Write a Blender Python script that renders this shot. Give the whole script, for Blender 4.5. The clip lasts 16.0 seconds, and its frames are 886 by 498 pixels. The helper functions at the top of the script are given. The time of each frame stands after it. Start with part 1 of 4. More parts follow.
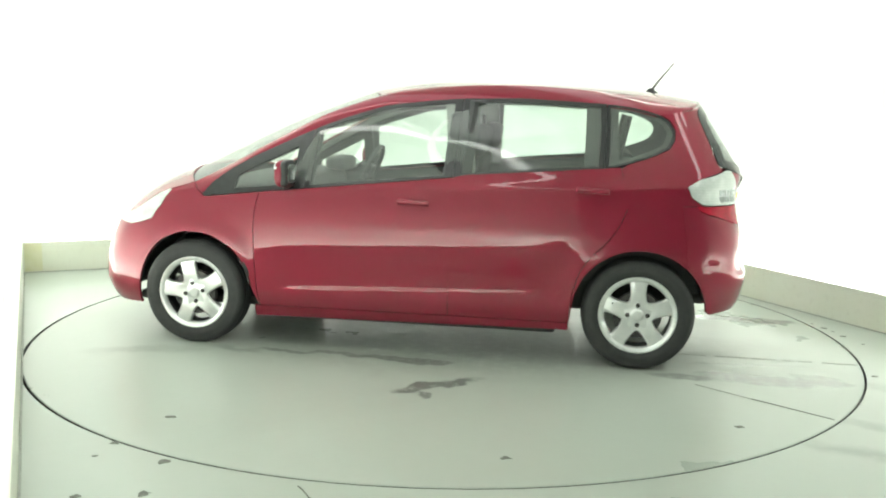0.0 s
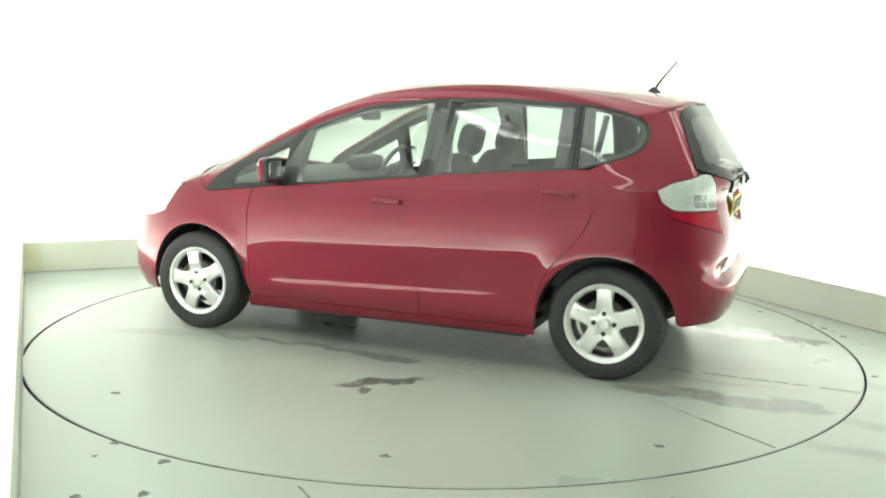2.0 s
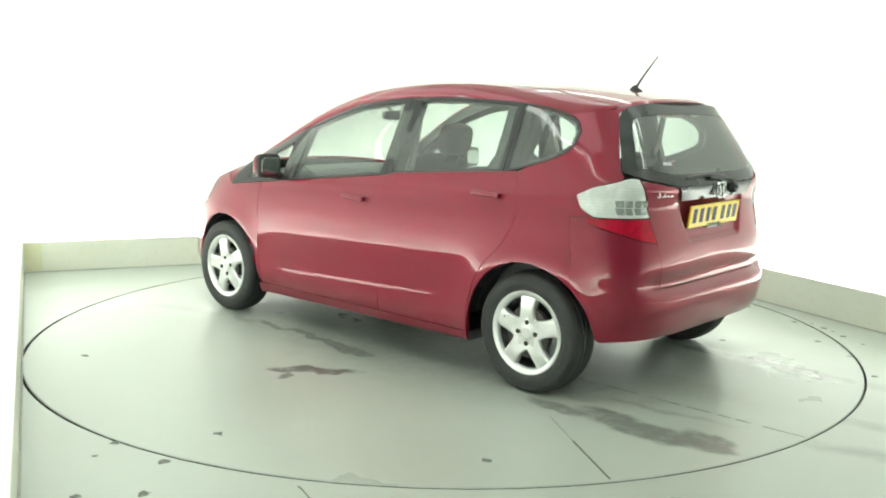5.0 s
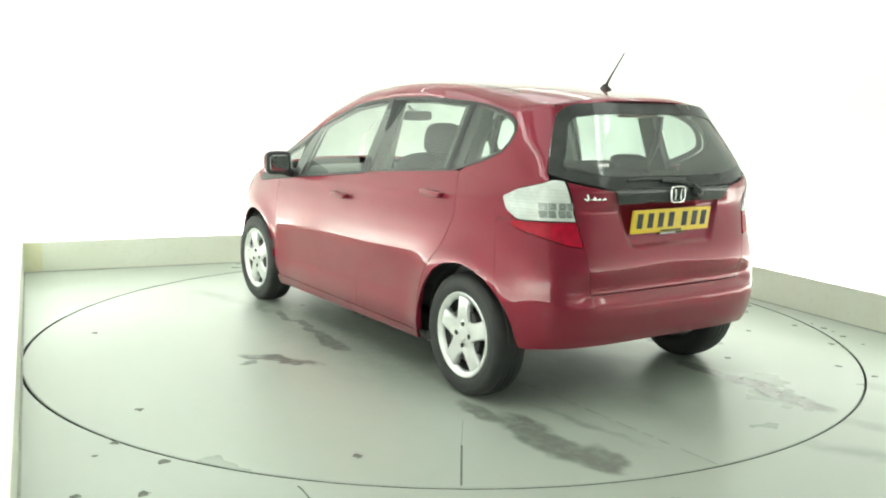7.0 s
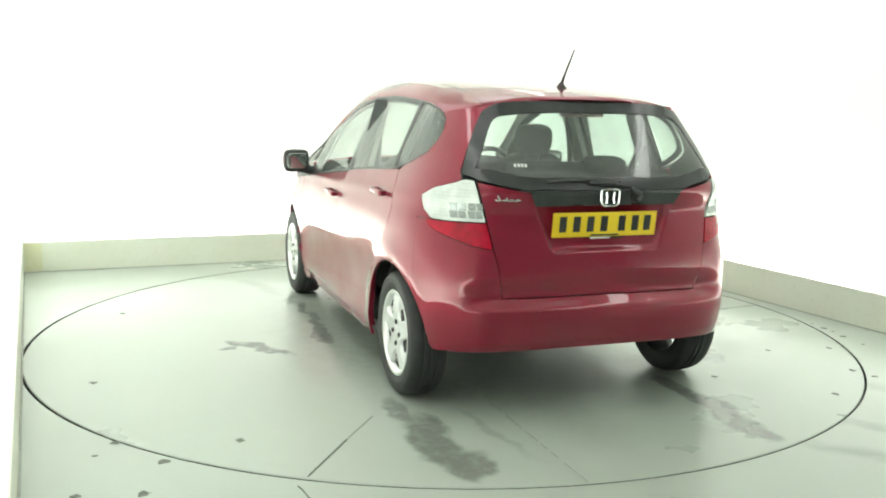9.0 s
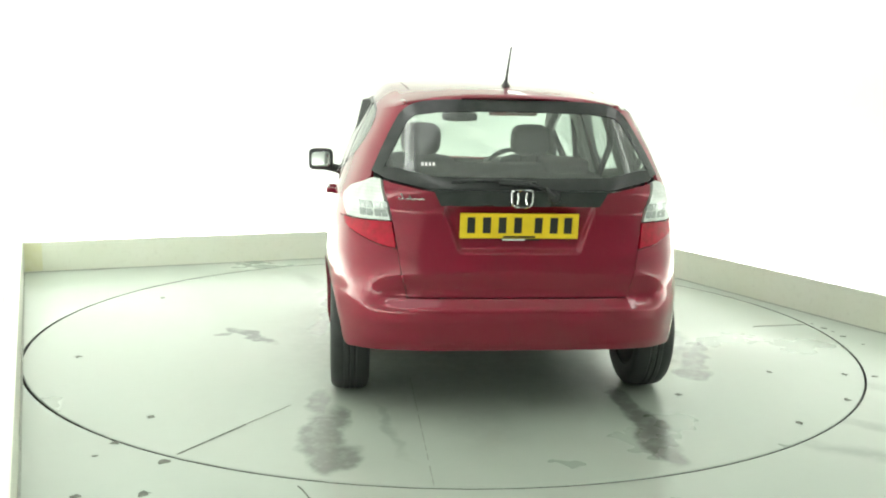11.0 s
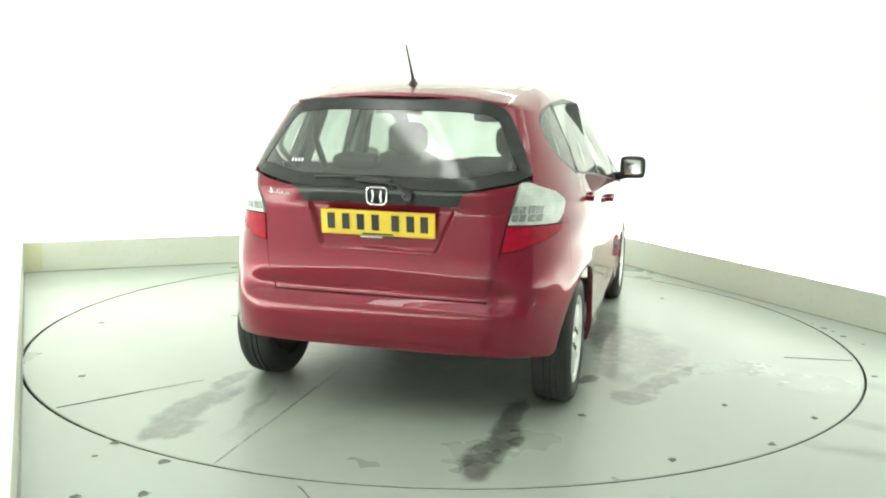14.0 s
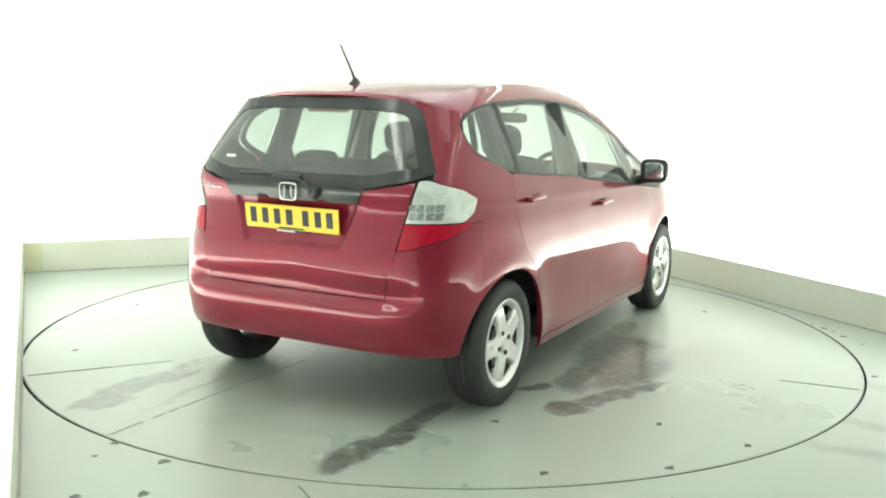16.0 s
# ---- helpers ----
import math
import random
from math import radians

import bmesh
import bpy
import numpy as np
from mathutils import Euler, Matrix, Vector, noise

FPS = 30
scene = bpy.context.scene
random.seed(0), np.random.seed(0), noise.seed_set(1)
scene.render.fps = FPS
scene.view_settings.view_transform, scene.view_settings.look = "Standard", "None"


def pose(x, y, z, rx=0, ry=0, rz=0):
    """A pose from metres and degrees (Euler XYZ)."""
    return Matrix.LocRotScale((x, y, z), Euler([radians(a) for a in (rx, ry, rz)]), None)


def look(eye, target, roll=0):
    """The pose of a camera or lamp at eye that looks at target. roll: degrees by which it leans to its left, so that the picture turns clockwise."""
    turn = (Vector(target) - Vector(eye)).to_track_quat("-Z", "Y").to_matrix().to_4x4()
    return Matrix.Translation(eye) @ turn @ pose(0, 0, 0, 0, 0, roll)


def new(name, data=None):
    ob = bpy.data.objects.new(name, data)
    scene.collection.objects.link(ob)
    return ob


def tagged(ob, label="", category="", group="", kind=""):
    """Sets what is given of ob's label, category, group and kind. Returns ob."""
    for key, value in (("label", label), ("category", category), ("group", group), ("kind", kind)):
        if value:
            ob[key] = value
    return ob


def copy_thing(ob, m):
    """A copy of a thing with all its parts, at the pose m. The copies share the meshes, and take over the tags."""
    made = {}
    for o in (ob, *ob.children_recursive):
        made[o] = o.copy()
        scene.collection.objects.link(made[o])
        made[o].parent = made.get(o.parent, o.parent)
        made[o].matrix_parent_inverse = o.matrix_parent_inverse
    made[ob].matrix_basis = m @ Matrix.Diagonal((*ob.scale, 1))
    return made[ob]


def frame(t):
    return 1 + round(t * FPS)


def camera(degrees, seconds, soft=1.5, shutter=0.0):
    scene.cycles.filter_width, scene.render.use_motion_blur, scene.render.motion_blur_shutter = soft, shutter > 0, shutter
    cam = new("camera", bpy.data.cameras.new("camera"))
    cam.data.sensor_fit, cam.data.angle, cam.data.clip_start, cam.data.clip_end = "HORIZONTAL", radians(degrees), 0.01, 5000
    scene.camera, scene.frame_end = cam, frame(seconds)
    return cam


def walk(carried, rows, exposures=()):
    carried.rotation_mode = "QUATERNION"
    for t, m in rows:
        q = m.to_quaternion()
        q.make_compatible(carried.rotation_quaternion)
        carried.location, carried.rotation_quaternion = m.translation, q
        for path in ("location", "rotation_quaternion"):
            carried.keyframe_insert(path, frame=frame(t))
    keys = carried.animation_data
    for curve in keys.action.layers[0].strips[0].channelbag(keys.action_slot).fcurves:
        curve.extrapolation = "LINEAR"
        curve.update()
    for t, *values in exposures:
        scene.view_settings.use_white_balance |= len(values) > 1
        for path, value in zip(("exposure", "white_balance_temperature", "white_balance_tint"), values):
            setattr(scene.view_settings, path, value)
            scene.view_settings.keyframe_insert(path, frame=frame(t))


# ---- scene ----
# ---- camera ----
cam = camera(51.956, 16.0, soft=2.0)
EYE = (0.0, -5.5752, 1.3939)
AIM = (EYE[0] - 0.002499, EYE[1] + 0.987419, EYE[2] - 0.158106)
walk(cam, [(0.0, look(EYE, AIM, 1.151)), (16.0, look(EYE, AIM, 1.151))], exposures=[(0.0, 0.0), (16.0, 0.0)])

# ---- world and lamps ----
world = bpy.data.worlds.new("world")
scene.world = world
world.use_nodes = True
wbg = next(n for n in world.node_tree.nodes if n.type == "BACKGROUND")
wbg.inputs[0].default_value = (0.9, 1.0, 0.92, 1)
wbg.inputs[1].default_value = 0.05

SOFTBOX_Z = 3.3
YAW = radians(24.0)


def area_lamp(name, x, y, z, sx, sy, watts, colour, turn):
    data = bpy.data.lights.new(name, "AREA")
    data.shape, data.size, data.size_y = "RECTANGLE", sx, sy
    data.energy, data.color = watts, colour
    ob = new(name, data)
    ob.matrix_world = Matrix.Translation((x, y, z)) @ Matrix.Rotation(turn, 4, "Z")
    return ob


LIGHT_TINT = (0.97, 1.0, 0.95)
# two long overhead boxes that run along the booth
SOFTBOXES = [(1.0 * s * math.cos(YAW), -0.3 + 1.0 * s * math.sin(YAW)) for s in (-1, 1)]
for x, y in SOFTBOXES:
    area_lamp("softbox_lamp", x, y, SOFTBOX_Z - 0.07, 0.8, 3.9, 10, LIGHT_TINT, YAW)
# wall washers: middle of the strip, point on the wall that it aims at, length
WASHERS = [((-0.85, 1.95, 3.15), (-1.25, 2.90, 1.2), 4.2, 26), ((1.65, 1.0, 3.15), (2.6, 1.45, 1.2), 5.0, 32), ((3.15, -3.0, 3.15), (4.2, -2.5, 1.2), 4.0, 22),
           ((-1.85, -0.25, 3.15), (-2.9, -0.68, 1.2), 5.0, 32), ((-0.50, -3.20, 3.15), (-1.55, -3.65, 1.2), 3.4, 20)]
UPLIGHT_WATTS = 13.5  # for each metre of the troughs behind the kerb
for at, aim, length, watts in WASHERS:
    data = bpy.data.lights.new("washer_lamp", "AREA")
    data.shape, data.size, data.size_y = "RECTANGLE", length, 0.30
    data.energy, data.color = watts, LIGHT_TINT
    d = Vector(aim) - Vector(at)
    flat = Vector((d.x, d.y, 0)).normalized()
    z_ax = -d.normalized()
    x_ax = Vector((-flat.y, flat.x, 0))
    y_ax = z_ax.cross(x_ax)
    new("washer_lamp", data).matrix_world = Matrix.Translation(at) @ Matrix((x_ax, y_ax, z_ax)).transposed().to_4x4()

# ---- materials ----


class Nodes:
    """Short-hand for one node material."""

    def __init__(self, name):
        self.mat = bpy.data.materials.new(name)
        self.mat.use_nodes = True
        self.tree = self.mat.node_tree
        self.tree.nodes.clear()
        self.out = self.tree.nodes.new("ShaderNodeOutputMaterial")

    def add(self, kind, **values):
        n = self.tree.nodes.new("ShaderNode" + kind)
        for key, v in values.items():
            setattr(n, key, v)
        return n

    def link(self, a, b):
        self.tree.links.new(a, b)

    def put(self, socket, v):
        if isinstance(v, bpy.types.NodeSocket):
            self.link(v, socket)
        elif isinstance(v, (tuple, list)) and len(v) == 3 and socket.type == "RGBA":
            socket.default_value = (*v, 1)
        else:
            socket.default_value = v

    def coords(self):
        return self.add("TexCoord").outputs["Object"]

    def noise(self, scale, detail=4, rough=0.55, vec=None):
        n = self.add("TexNoise")
        self.link(vec or self.coords(), n.inputs["Vector"])
        n.inputs["Scale"].default_value, n.inputs["Detail"].default_value = scale, detail
        n.inputs["Roughness"].default_value = rough
        return n.outputs["Fac"]

    def math(self, op, a, b=0.0, clamp=False):
        n = self.add("Math", operation=op, use_clamp=clamp)
        self.put(n.inputs[0], a)
        self.put(n.inputs[1], b)
        return n.outputs[0]

    def ramp(self, v, lo, hi, a=0.0, b=1.0):
        n = self.add("MapRange", interpolation_type="SMOOTHSTEP")
        self.put(n.inputs["Value"], v)
        for k, val in zip(("From Min", "From Max", "To Min", "To Max"), (lo, hi, a, b)):
            n.inputs[k].default_value = val
        return n.outputs[0]

    def mix(self, f, a, b):
        n = self.add("Mix", data_type="RGBA")
        self.put(n.inputs[0], f)
        self.put(n.inputs[6], a)
        self.put(n.inputs[7], b)
        return n.outputs[2]

    def bump(self, height, strength, distance=0.002):
        n = self.add("Bump")
        self.link(height, n.inputs["Height"])
        n.inputs["Strength"].default_value, n.inputs["Distance"].default_value = strength, distance
        return n.outputs[0]

    def principled(self, **values):
        p = self.add("BsdfPrincipled")
        for key, v in values.items():
            self.put(p.inputs[key.replace("_", " ")], v)
        self.link(p.outputs[0], self.out.inputs["Surface"])
        return self.mat


def plain(name, a, b, rough=0.5, scale=30.0, metal=0.0, coat=0.0, bump=0.1, extra=None):
    m = Nodes(name)
    n1 = m.noise(scale)
    n2 = m.noise(scale * 6, 3)
    col = m.mix(m.ramp(n1, 0.3, 0.7), a, b)
    r = m.ramp(n1, 0.25, 0.75, rough * 0.9, min(1.0, rough * 1.12))
    kw = dict(Base_Color=col, Roughness=r, Metallic=metal, Coat_Weight=coat)
    if bump:
        kw["Normal"] = m.bump(n2, bump, 0.0006)
    kw.update(extra or {})
    return m.principled(**kw)


def paint_material():
    m = Nodes("red_paint")
    flake = m.noise(900, 2)
    haze = m.noise(2.5, 4)
    col = m.mix(m.ramp(flake, 0.3, 0.7), (0.210, 0.0080, 0.026), (0.258, 0.0105, 0.033))
    r = m.ramp(haze, 0.3, 0.7, 0.36, 0.44)
    return m.principled(Base_Color=col, Roughness=r, Metallic=0.35, Specular_IOR_Level=0.15, Coat_Weight=1.0, Coat_IOR=1.5, Coat_Roughness=m.ramp(haze, 0.3, 0.7, 0.015, 0.04),
                        Normal=m.bump(m.noise(7, 2), 0.03, 0.002))


def glass_material(name, tint, gloss_rough=0.03, dusty=1.0):
    m = Nodes(name)
    t = m.add("BsdfTransparent")
    g = m.add("BsdfGlossy")
    smear = m.noise(3.0, 5, 0.6)
    m.put(t.inputs[0], m.mix(m.ramp(smear, 0.35, 0.75), tint, tuple(c * 0.93 for c in tint)))
    g.inputs["Roughness"].default_value = gloss_rough
    lw = m.add("LayerWeight")
    lw.inputs["Blend"].default_value = 0.5
    f = m.math("MULTIPLY_ADD", m.math("POWER", lw.outputs["Facing"], 4.0), 0.92)
    f.node.inputs[2].default_value = 0.10
    mixer = m.add("MixShader")
    m.link(f, mixer.inputs[0])
    m.link(t.outputs[0], mixer.inputs[1])
    m.link(g.outputs[0], mixer.inputs[2])
    dust = m.add("BsdfDiffuse")
    dust.inputs[0].default_value = (0.55, 0.60, 0.56, 1)
    film = m.add("MixShader")
    m.link(m.ramp(smear, 0.25, 0.8, 0.06 * dusty, 0.16 * dusty), film.inputs[0])
    m.link(mixer.outputs[0], film.inputs[1])
    m.link(dust.outputs[0], film.inputs[2])
    m.link(film.outputs[0], m.out.inputs["Surface"])
    return m.mat


def floor_material(name, stains_shade, dirt=()):
    """Pale painted concrete; each damp stain, painted shade patch or dry dirt mark is x, y, half length, half width,
    turn in degrees, strength.
    """
    m = Nodes(name)
    co = m.coords()
    big = m.noise(0.7, 5, 0.6, co)
    fine = m.noise(14, 6, 0.65, co)
    grit = m.noise(160, 3, 0.5, co)
    warp = m.add("TexNoise")
    m.link(co, warp.inputs["Vector"])
    warp.inputs["Scale"].default_value, warp.inputs["Detail"].default_value = 5.0, 6
    sub = m.add("VectorMath", operation="SUBTRACT")
    m.link(warp.outputs["Color"], sub.inputs[0])
    sub.inputs[1].default_value = (0.5, 0.5, 0.5)
    scl = m.add("VectorMath", operation="SCALE")
    m.link(sub.outputs[0], scl.inputs[0])
    scl.inputs["Scale"].default_value = 0.22
    moved = m.add("VectorMath", operation="ADD")
    m.link(co, moved.inputs[0])
    m.link(scl.outputs[0], moved.inputs[1])
    wet_shade, dry = None, None
    for kind, (sx, sy, a, b, turn, k) in [("wet_shade", q) for q in stains_shade] + [("dry", q) for q in dirt]:
        mp = m.add("Mapping", vector_type="TEXTURE")
        m.link(moved.outputs[0], mp.inputs["Vector"])
        mp.inputs["Location"].default_value = (sx, sy, 0)
        mp.inputs["Rotation"].default_value = (0, 0, radians(turn))
        mp.inputs["Scale"].default_value = (a, b, 1000)
        ln = m.add("VectorMath", operation="LENGTH")
        m.link(mp.outputs[0], ln.inputs[0])
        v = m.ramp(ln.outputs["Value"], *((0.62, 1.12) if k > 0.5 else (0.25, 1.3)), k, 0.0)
        if kind == "wet_shade":
            wet_shade = v if wet_shade is None else m.math("MAXIMUM", wet_shade, v)
        else:
            dry = v if dry is None else m.math("MAXIMUM", dry, v)
    col = m.mix(m.ramp(big, 0.3, 0.7), (0.385, 0.440, 0.382), (0.43, 0.478, 0.42))
    col = m.mix(m.ramp(fine, 0.3, 0.85, 0.0, 0.16), col, (0.36, 0.385, 0.34))
    col = m.mix(m.ramp(grit, 0.3, 0.7, 0.0, 0.05), col, (0.36, 0.37, 0.33))
    rough = m.ramp(big, 0.3, 0.7, 0.26, 0.40)
    film, dull = 0.0, 0.5
    if wet_shade is not None:
        # one dark colour for the wet marks and the shade painted under the car
        patch = m.math("MULTIPLY", wet_shade, m.ramp(fine, 0.28, 0.58, 0.62, 1.0), clamp=True)
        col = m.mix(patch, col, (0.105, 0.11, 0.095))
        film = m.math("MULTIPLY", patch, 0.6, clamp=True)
    if dry is not None:
        mark = m.math("MULTIPLY", dry, m.ramp(fine, 0.32, 0.48, 0.4, 1.0), clamp=True)
        col = m.mix(mark, col, (0.045, 0.047, 0.042))
        film = m.math("MULTIPLY", film, m.math("SUBTRACT", 1.0, mark), clamp=True)
    return m.principled(Base_Color=col, Roughness=rough, Specular_IOR_Level=dull, Normal=m.bump(fine, 0.06, 0.002), Coat_Weight=film, Coat_Roughness=0.10, Coat_IOR=1.4)


def lens_material():
    """Clear ribbed plastic over a pale reflector."""
    m = Nodes("clear_lens")
    co = m.coords()
    wave = m.add("TexWave", wave_type="BANDS", bands_direction="Z")
    m.link(co, wave.inputs["Vector"])
    wave.inputs["Scale"].default_value, wave.inputs["Distortion"].default_value = 22.0, 0.4
    blot = m.noise(16, 4, 0.6, co)
    col = m.mix(m.ramp(blot, 0.3, 0.7), (0.56, 0.61, 0.58), (0.74, 0.78, 0.75))
    col = m.mix(m.ramp(wave.outputs["Fac"], 0.0, 0.35, 0.22, 0.0), col, (0.40, 0.44, 0.42))
    return m.principled(Base_Color=col, Roughness=0.22, Metallic=0.15, Coat_Weight=1.0, Coat_Roughness=0.03, Normal=m.bump(wave.outputs["Fac"], 0.25, 0.002))


def wall_material():
    m = Nodes("white_wall_paint")
    n = m.noise(0.8, 4)
    fine = m.noise(60, 4)
    col = m.mix(m.ramp(n, 0.3, 0.7), (0.80, 0.84, 0.79), (0.84, 0.86, 0.82))
    return m.principled(Base_Color=col, Roughness=0.6, Normal=m.bump(fine, 0.05, 0.001))


def kerb_material():
    m = Nodes("kerb_paint")
    co = m.coords()
    n = m.noise(1.2, 5, 0.6, co)
    fine = m.noise(25, 5, 0.6, co)
    col = m.mix(m.ramp(n, 0.3, 0.7), (0.70, 0.73, 0.61), (0.73, 0.76, 0.67))
    col = m.mix(m.ramp(fine, 0.5, 0.8, 0.0, 0.3), col, (0.52, 0.53, 0.44))
    return m.principled(Base_Color=col, Roughness=0.5, Normal=m.bump(fine, 0.1, 0.002))


def glow_material(name, colour, strength):
    m = Nodes(name)
    e = m.add("Emission")
    e.inputs[0].default_value = (*colour, 1)
    e.inputs[1].default_value = strength
    m.link(e.outputs[0], m.out.inputs["Surface"])
    return m.mat


PAINT = paint_material()
TRIM = plain("black_trim", (0.024, 0.026, 0.026), (0.034, 0.036, 0.036), 0.42, 40, bump=0.15)
GLOSS_BLACK = plain("gloss_black", (0.024, 0.027, 0.027), (0.036, 0.039, 0.039), 0.18, 8, bump=0.0)
RUBBER = plain("tyre_rubber", (0.022, 0.024, 0.024), (0.036, 0.037, 0.036), 0.62, 18, bump=0.4)
ALLOY = plain("alloy", (0.72, 0.73, 0.73), (0.78, 0.79, 0.78), 0.30, 20, metal=0.75, bump=0.03)
DARK_STEEL = plain("brake_steel", (0.035, 0.035, 0.035), (0.07, 0.065, 0.06), 0.5, 25, metal=0.4)
CHROME = plain("chrome", (0.78, 0.79, 0.80), (0.84, 0.85, 0.85), 0.10, 20, metal=1.0, bump=0.0)
FRAME_BLACK = plain("window_frame_black", (0.020, 0.022, 0.022), (0.030, 0.032, 0.032), 0.32, 30, bump=0.05)
FABRIC = plain("seat_fabric", (0.045, 0.049, 0.049), (0.065, 0.069, 0.069), 0.9, 120, bump=0.5)
PLASTIC = plain("dash_plastic", (0.055, 0.059, 0.059), (0.078, 0.082, 0.081), 0.55, 90, bump=0.3)
LINER = plain("headliner", (0.42, 0.43, 0.40), (0.47, 0.48, 0.45), 0.9, 60, bump=0.2)
GLASS = glass_material("window_glass", (0.80, 0.88, 0.83), 0.06, 0.8)
REAR_GLASS = glass_material("rear_window_glass", (0.76, 0.85, 0.80), 0.08, 0.9)
SCREEN = glass_material("windscreen_glass", (0.91, 0.97, 0.92), 0.03, 0.25)
LAMP_CLEAR = lens_material()
LAMP_CELL = plain("lamp_reflector", (0.26, 0.29, 0.28), (0.44, 0.47, 0.46), 0.25, 60, metal=0.4)
LAMP_RED = plain("red_lens", (0.32, 0.003, 0.020), (0.48, 0.004, 0.028), 0.08, 30, bump=0.03)
PLATE = plain("plate_yellow", (0.80, 0.56, 0.015), (0.84, 0.60, 0.02), 0.35, 15, bump=0.03)
INK = plain("black_ink", (0.012, 0.012, 0.012), (0.018, 0.018, 0.018), 0.5, 30, bump=0.0)
MIRROR_GLASS = plain("mirror_silver", (0.55, 0.58, 0.57), (0.60, 0.62, 0.61), 0.02, 5, metal=1.0, bump=0.0)
GAP = plain("gap_dark", (0.012, 0.013, 0.012), (0.025, 0.025, 0.022), 0.85, 30)
SEAM = plain("seam_dirt", (0.10, 0.11, 0.09), (0.18, 0.19, 0.16), 0.8, 40)
SEAM_FAINT = plain("faint_seam", (0.27, 0.29, 0.25), (0.38, 0.41, 0.36), 0.7, 40)
YELLOWED = plain("yellowed_paint", (0.64, 0.65, 0.42), (0.68, 0.69, 0.50), 0.5, 12)
STICKER = plain("sticker_white", (0.7, 0.72, 0.7), (0.8, 0.8, 0.8), 0.5, 20)
WALL = wall_material()
SHUTTER = plain("shutter_grey", (0.15, 0.16, 0.15), (0.19, 0.20, 0.19), 0.6, 4)
KERB = kerb_material()
DIFFUSER = glow_material("softbox_diffuser", (0.96, 1.0, 0.94), 1.0)

# ---- mesh tools ----


def part(name, bm, material, parent=None, label="", smooth=True):
    """Links a bmesh as one mesh object under a thing or a part."""
    me = bpy.data.meshes.new(name)
    bm.to_mesh(me)
    bm.free()
    mats = material if isinstance(material, (list, tuple)) else [material]
    for mt in mats:
        me.materials.append(mt)
    if smooth:
        for p in me.polygons:
            p.use_smooth = True
        me.set_sharp_from_angle(angle=radians(42))
    ob = new(name, me)
    if parent is not None:
        ob.parent = parent
    if label:
        tagged(ob, label)
    return ob


def box_bm(sx, sy, sz, bevel=0.01, at=(0, 0, 0), rot=None, segs=2):
    bm = bmesh.new()
    bmesh.ops.create_cube(bm, size=1.0)
    bmesh.ops.scale(bm, vec=(sx, sy, sz), verts=bm.verts)
    if bevel:
        bmesh.ops.bevel(bm, geom=bm.edges[:], offset=bevel, segments=segs, profile=0.5, affect="EDGES")
    m = Matrix.Translation(at) @ (rot.to_matrix().to_4x4() if rot else Matrix())
    bmesh.ops.transform(bm, matrix=m, verts=bm.verts)
    return bm


def add_into(bm, other):
    me = bpy.data.meshes.new("tmp")
    other.to_mesh(me)
    other.free()
    bm.from_mesh(me)
    bpy.data.meshes.remove(me)
    return bm


def lathe(profile, segs=48, axis="y"):
    """Turns (radius, along) pairs round the y axis."""
    bm = bmesh.new()
    rings = []
    for r, a in profile:
        rings.append([bm.verts.new((r * math.cos(2 * math.pi * i / segs), a, r * math.sin(2 * math.pi * i / segs))) for i in range(segs)])
    for r0, r1 in zip(rings, rings[1:]):
        for i in range(segs):
            bm.faces.new((r0[i], r0[(i + 1) % segs], r1[(i + 1) % segs], r1[i]))
    bmesh.ops.remove_doubles(bm, verts=bm.verts, dist=1e-5)
    bmesh.ops.recalc_face_normals(bm, faces=bm.faces)
    return bm


def tube(points, radius, segs=8, taper=1.0):
    """A round bar along points."""
    bm = bmesh.new()
    pts = [Vector(p) for p in points]
    rings = []
    for i, p in enumerate(pts):
        d = (pts[min(i + 1, len(pts) - 1)] - pts[max(i - 1, 0)]).normalized()
        side = d.cross(Vector((0.3, 0.9, 0.31))).normalized()
        up = d.cross(side)
        r = radius * (1 + (taper - 1) * i / max(1, len(pts) - 1))
        rings.append([bm.verts.new(p + r * (math.cos(a) * side + math.sin(a) * up)) for a in (2 * math.pi * k / segs for k in range(segs))])
    for r0, r1 in zip(rings, rings[1:]):
        for k in range(segs):
            bm.faces.new((r0[k], r0[(k + 1) % segs], r1[(k + 1) % segs], r1[k]))
    bm.faces.new(rings[0])
    bm.faces.new(list(reversed(rings[-1])))
    bmesh.ops.recalc_face_normals(bm, faces=bm.faces)
    return bm


# ---- the booth ----
BACK_L = Vector((-3.342, 1.503, 0))
BACK_R = Vector((1.135, 3.412, 0))
LEFT_DIR = Vector((0.4150, -0.9098, 0))
RIGHT_DIR = Vector((0.4497, -0.8932, 0))
FRONT_L = BACK_L + LEFT_DIR * 8.2
FRONT_R = BACK_R + RIGHT_DIR * 10.2
CORNERS = [BACK_L, BACK_R, FRONT_R, FRONT_L]
TABLE_R = 2.414
KERB_H = 0.243


def offset_loop(loop, d):
    out = []
    n = len(loop)
    for i in range(n):
        p, a, b = loop[i], loop[i - 1], loop[(i + 1) % n]
        d0, d1 = (p - a).normalized(), (b - p).normalized()
        n0, n1 = Vector((-d0.y, d0.x, 0)), Vector((-d1.y, d1.x, 0))
        nn = (n0 + n1).normalized()
        out.append(p + nn * d / max(0.3, nn.dot(n0)))
    return out


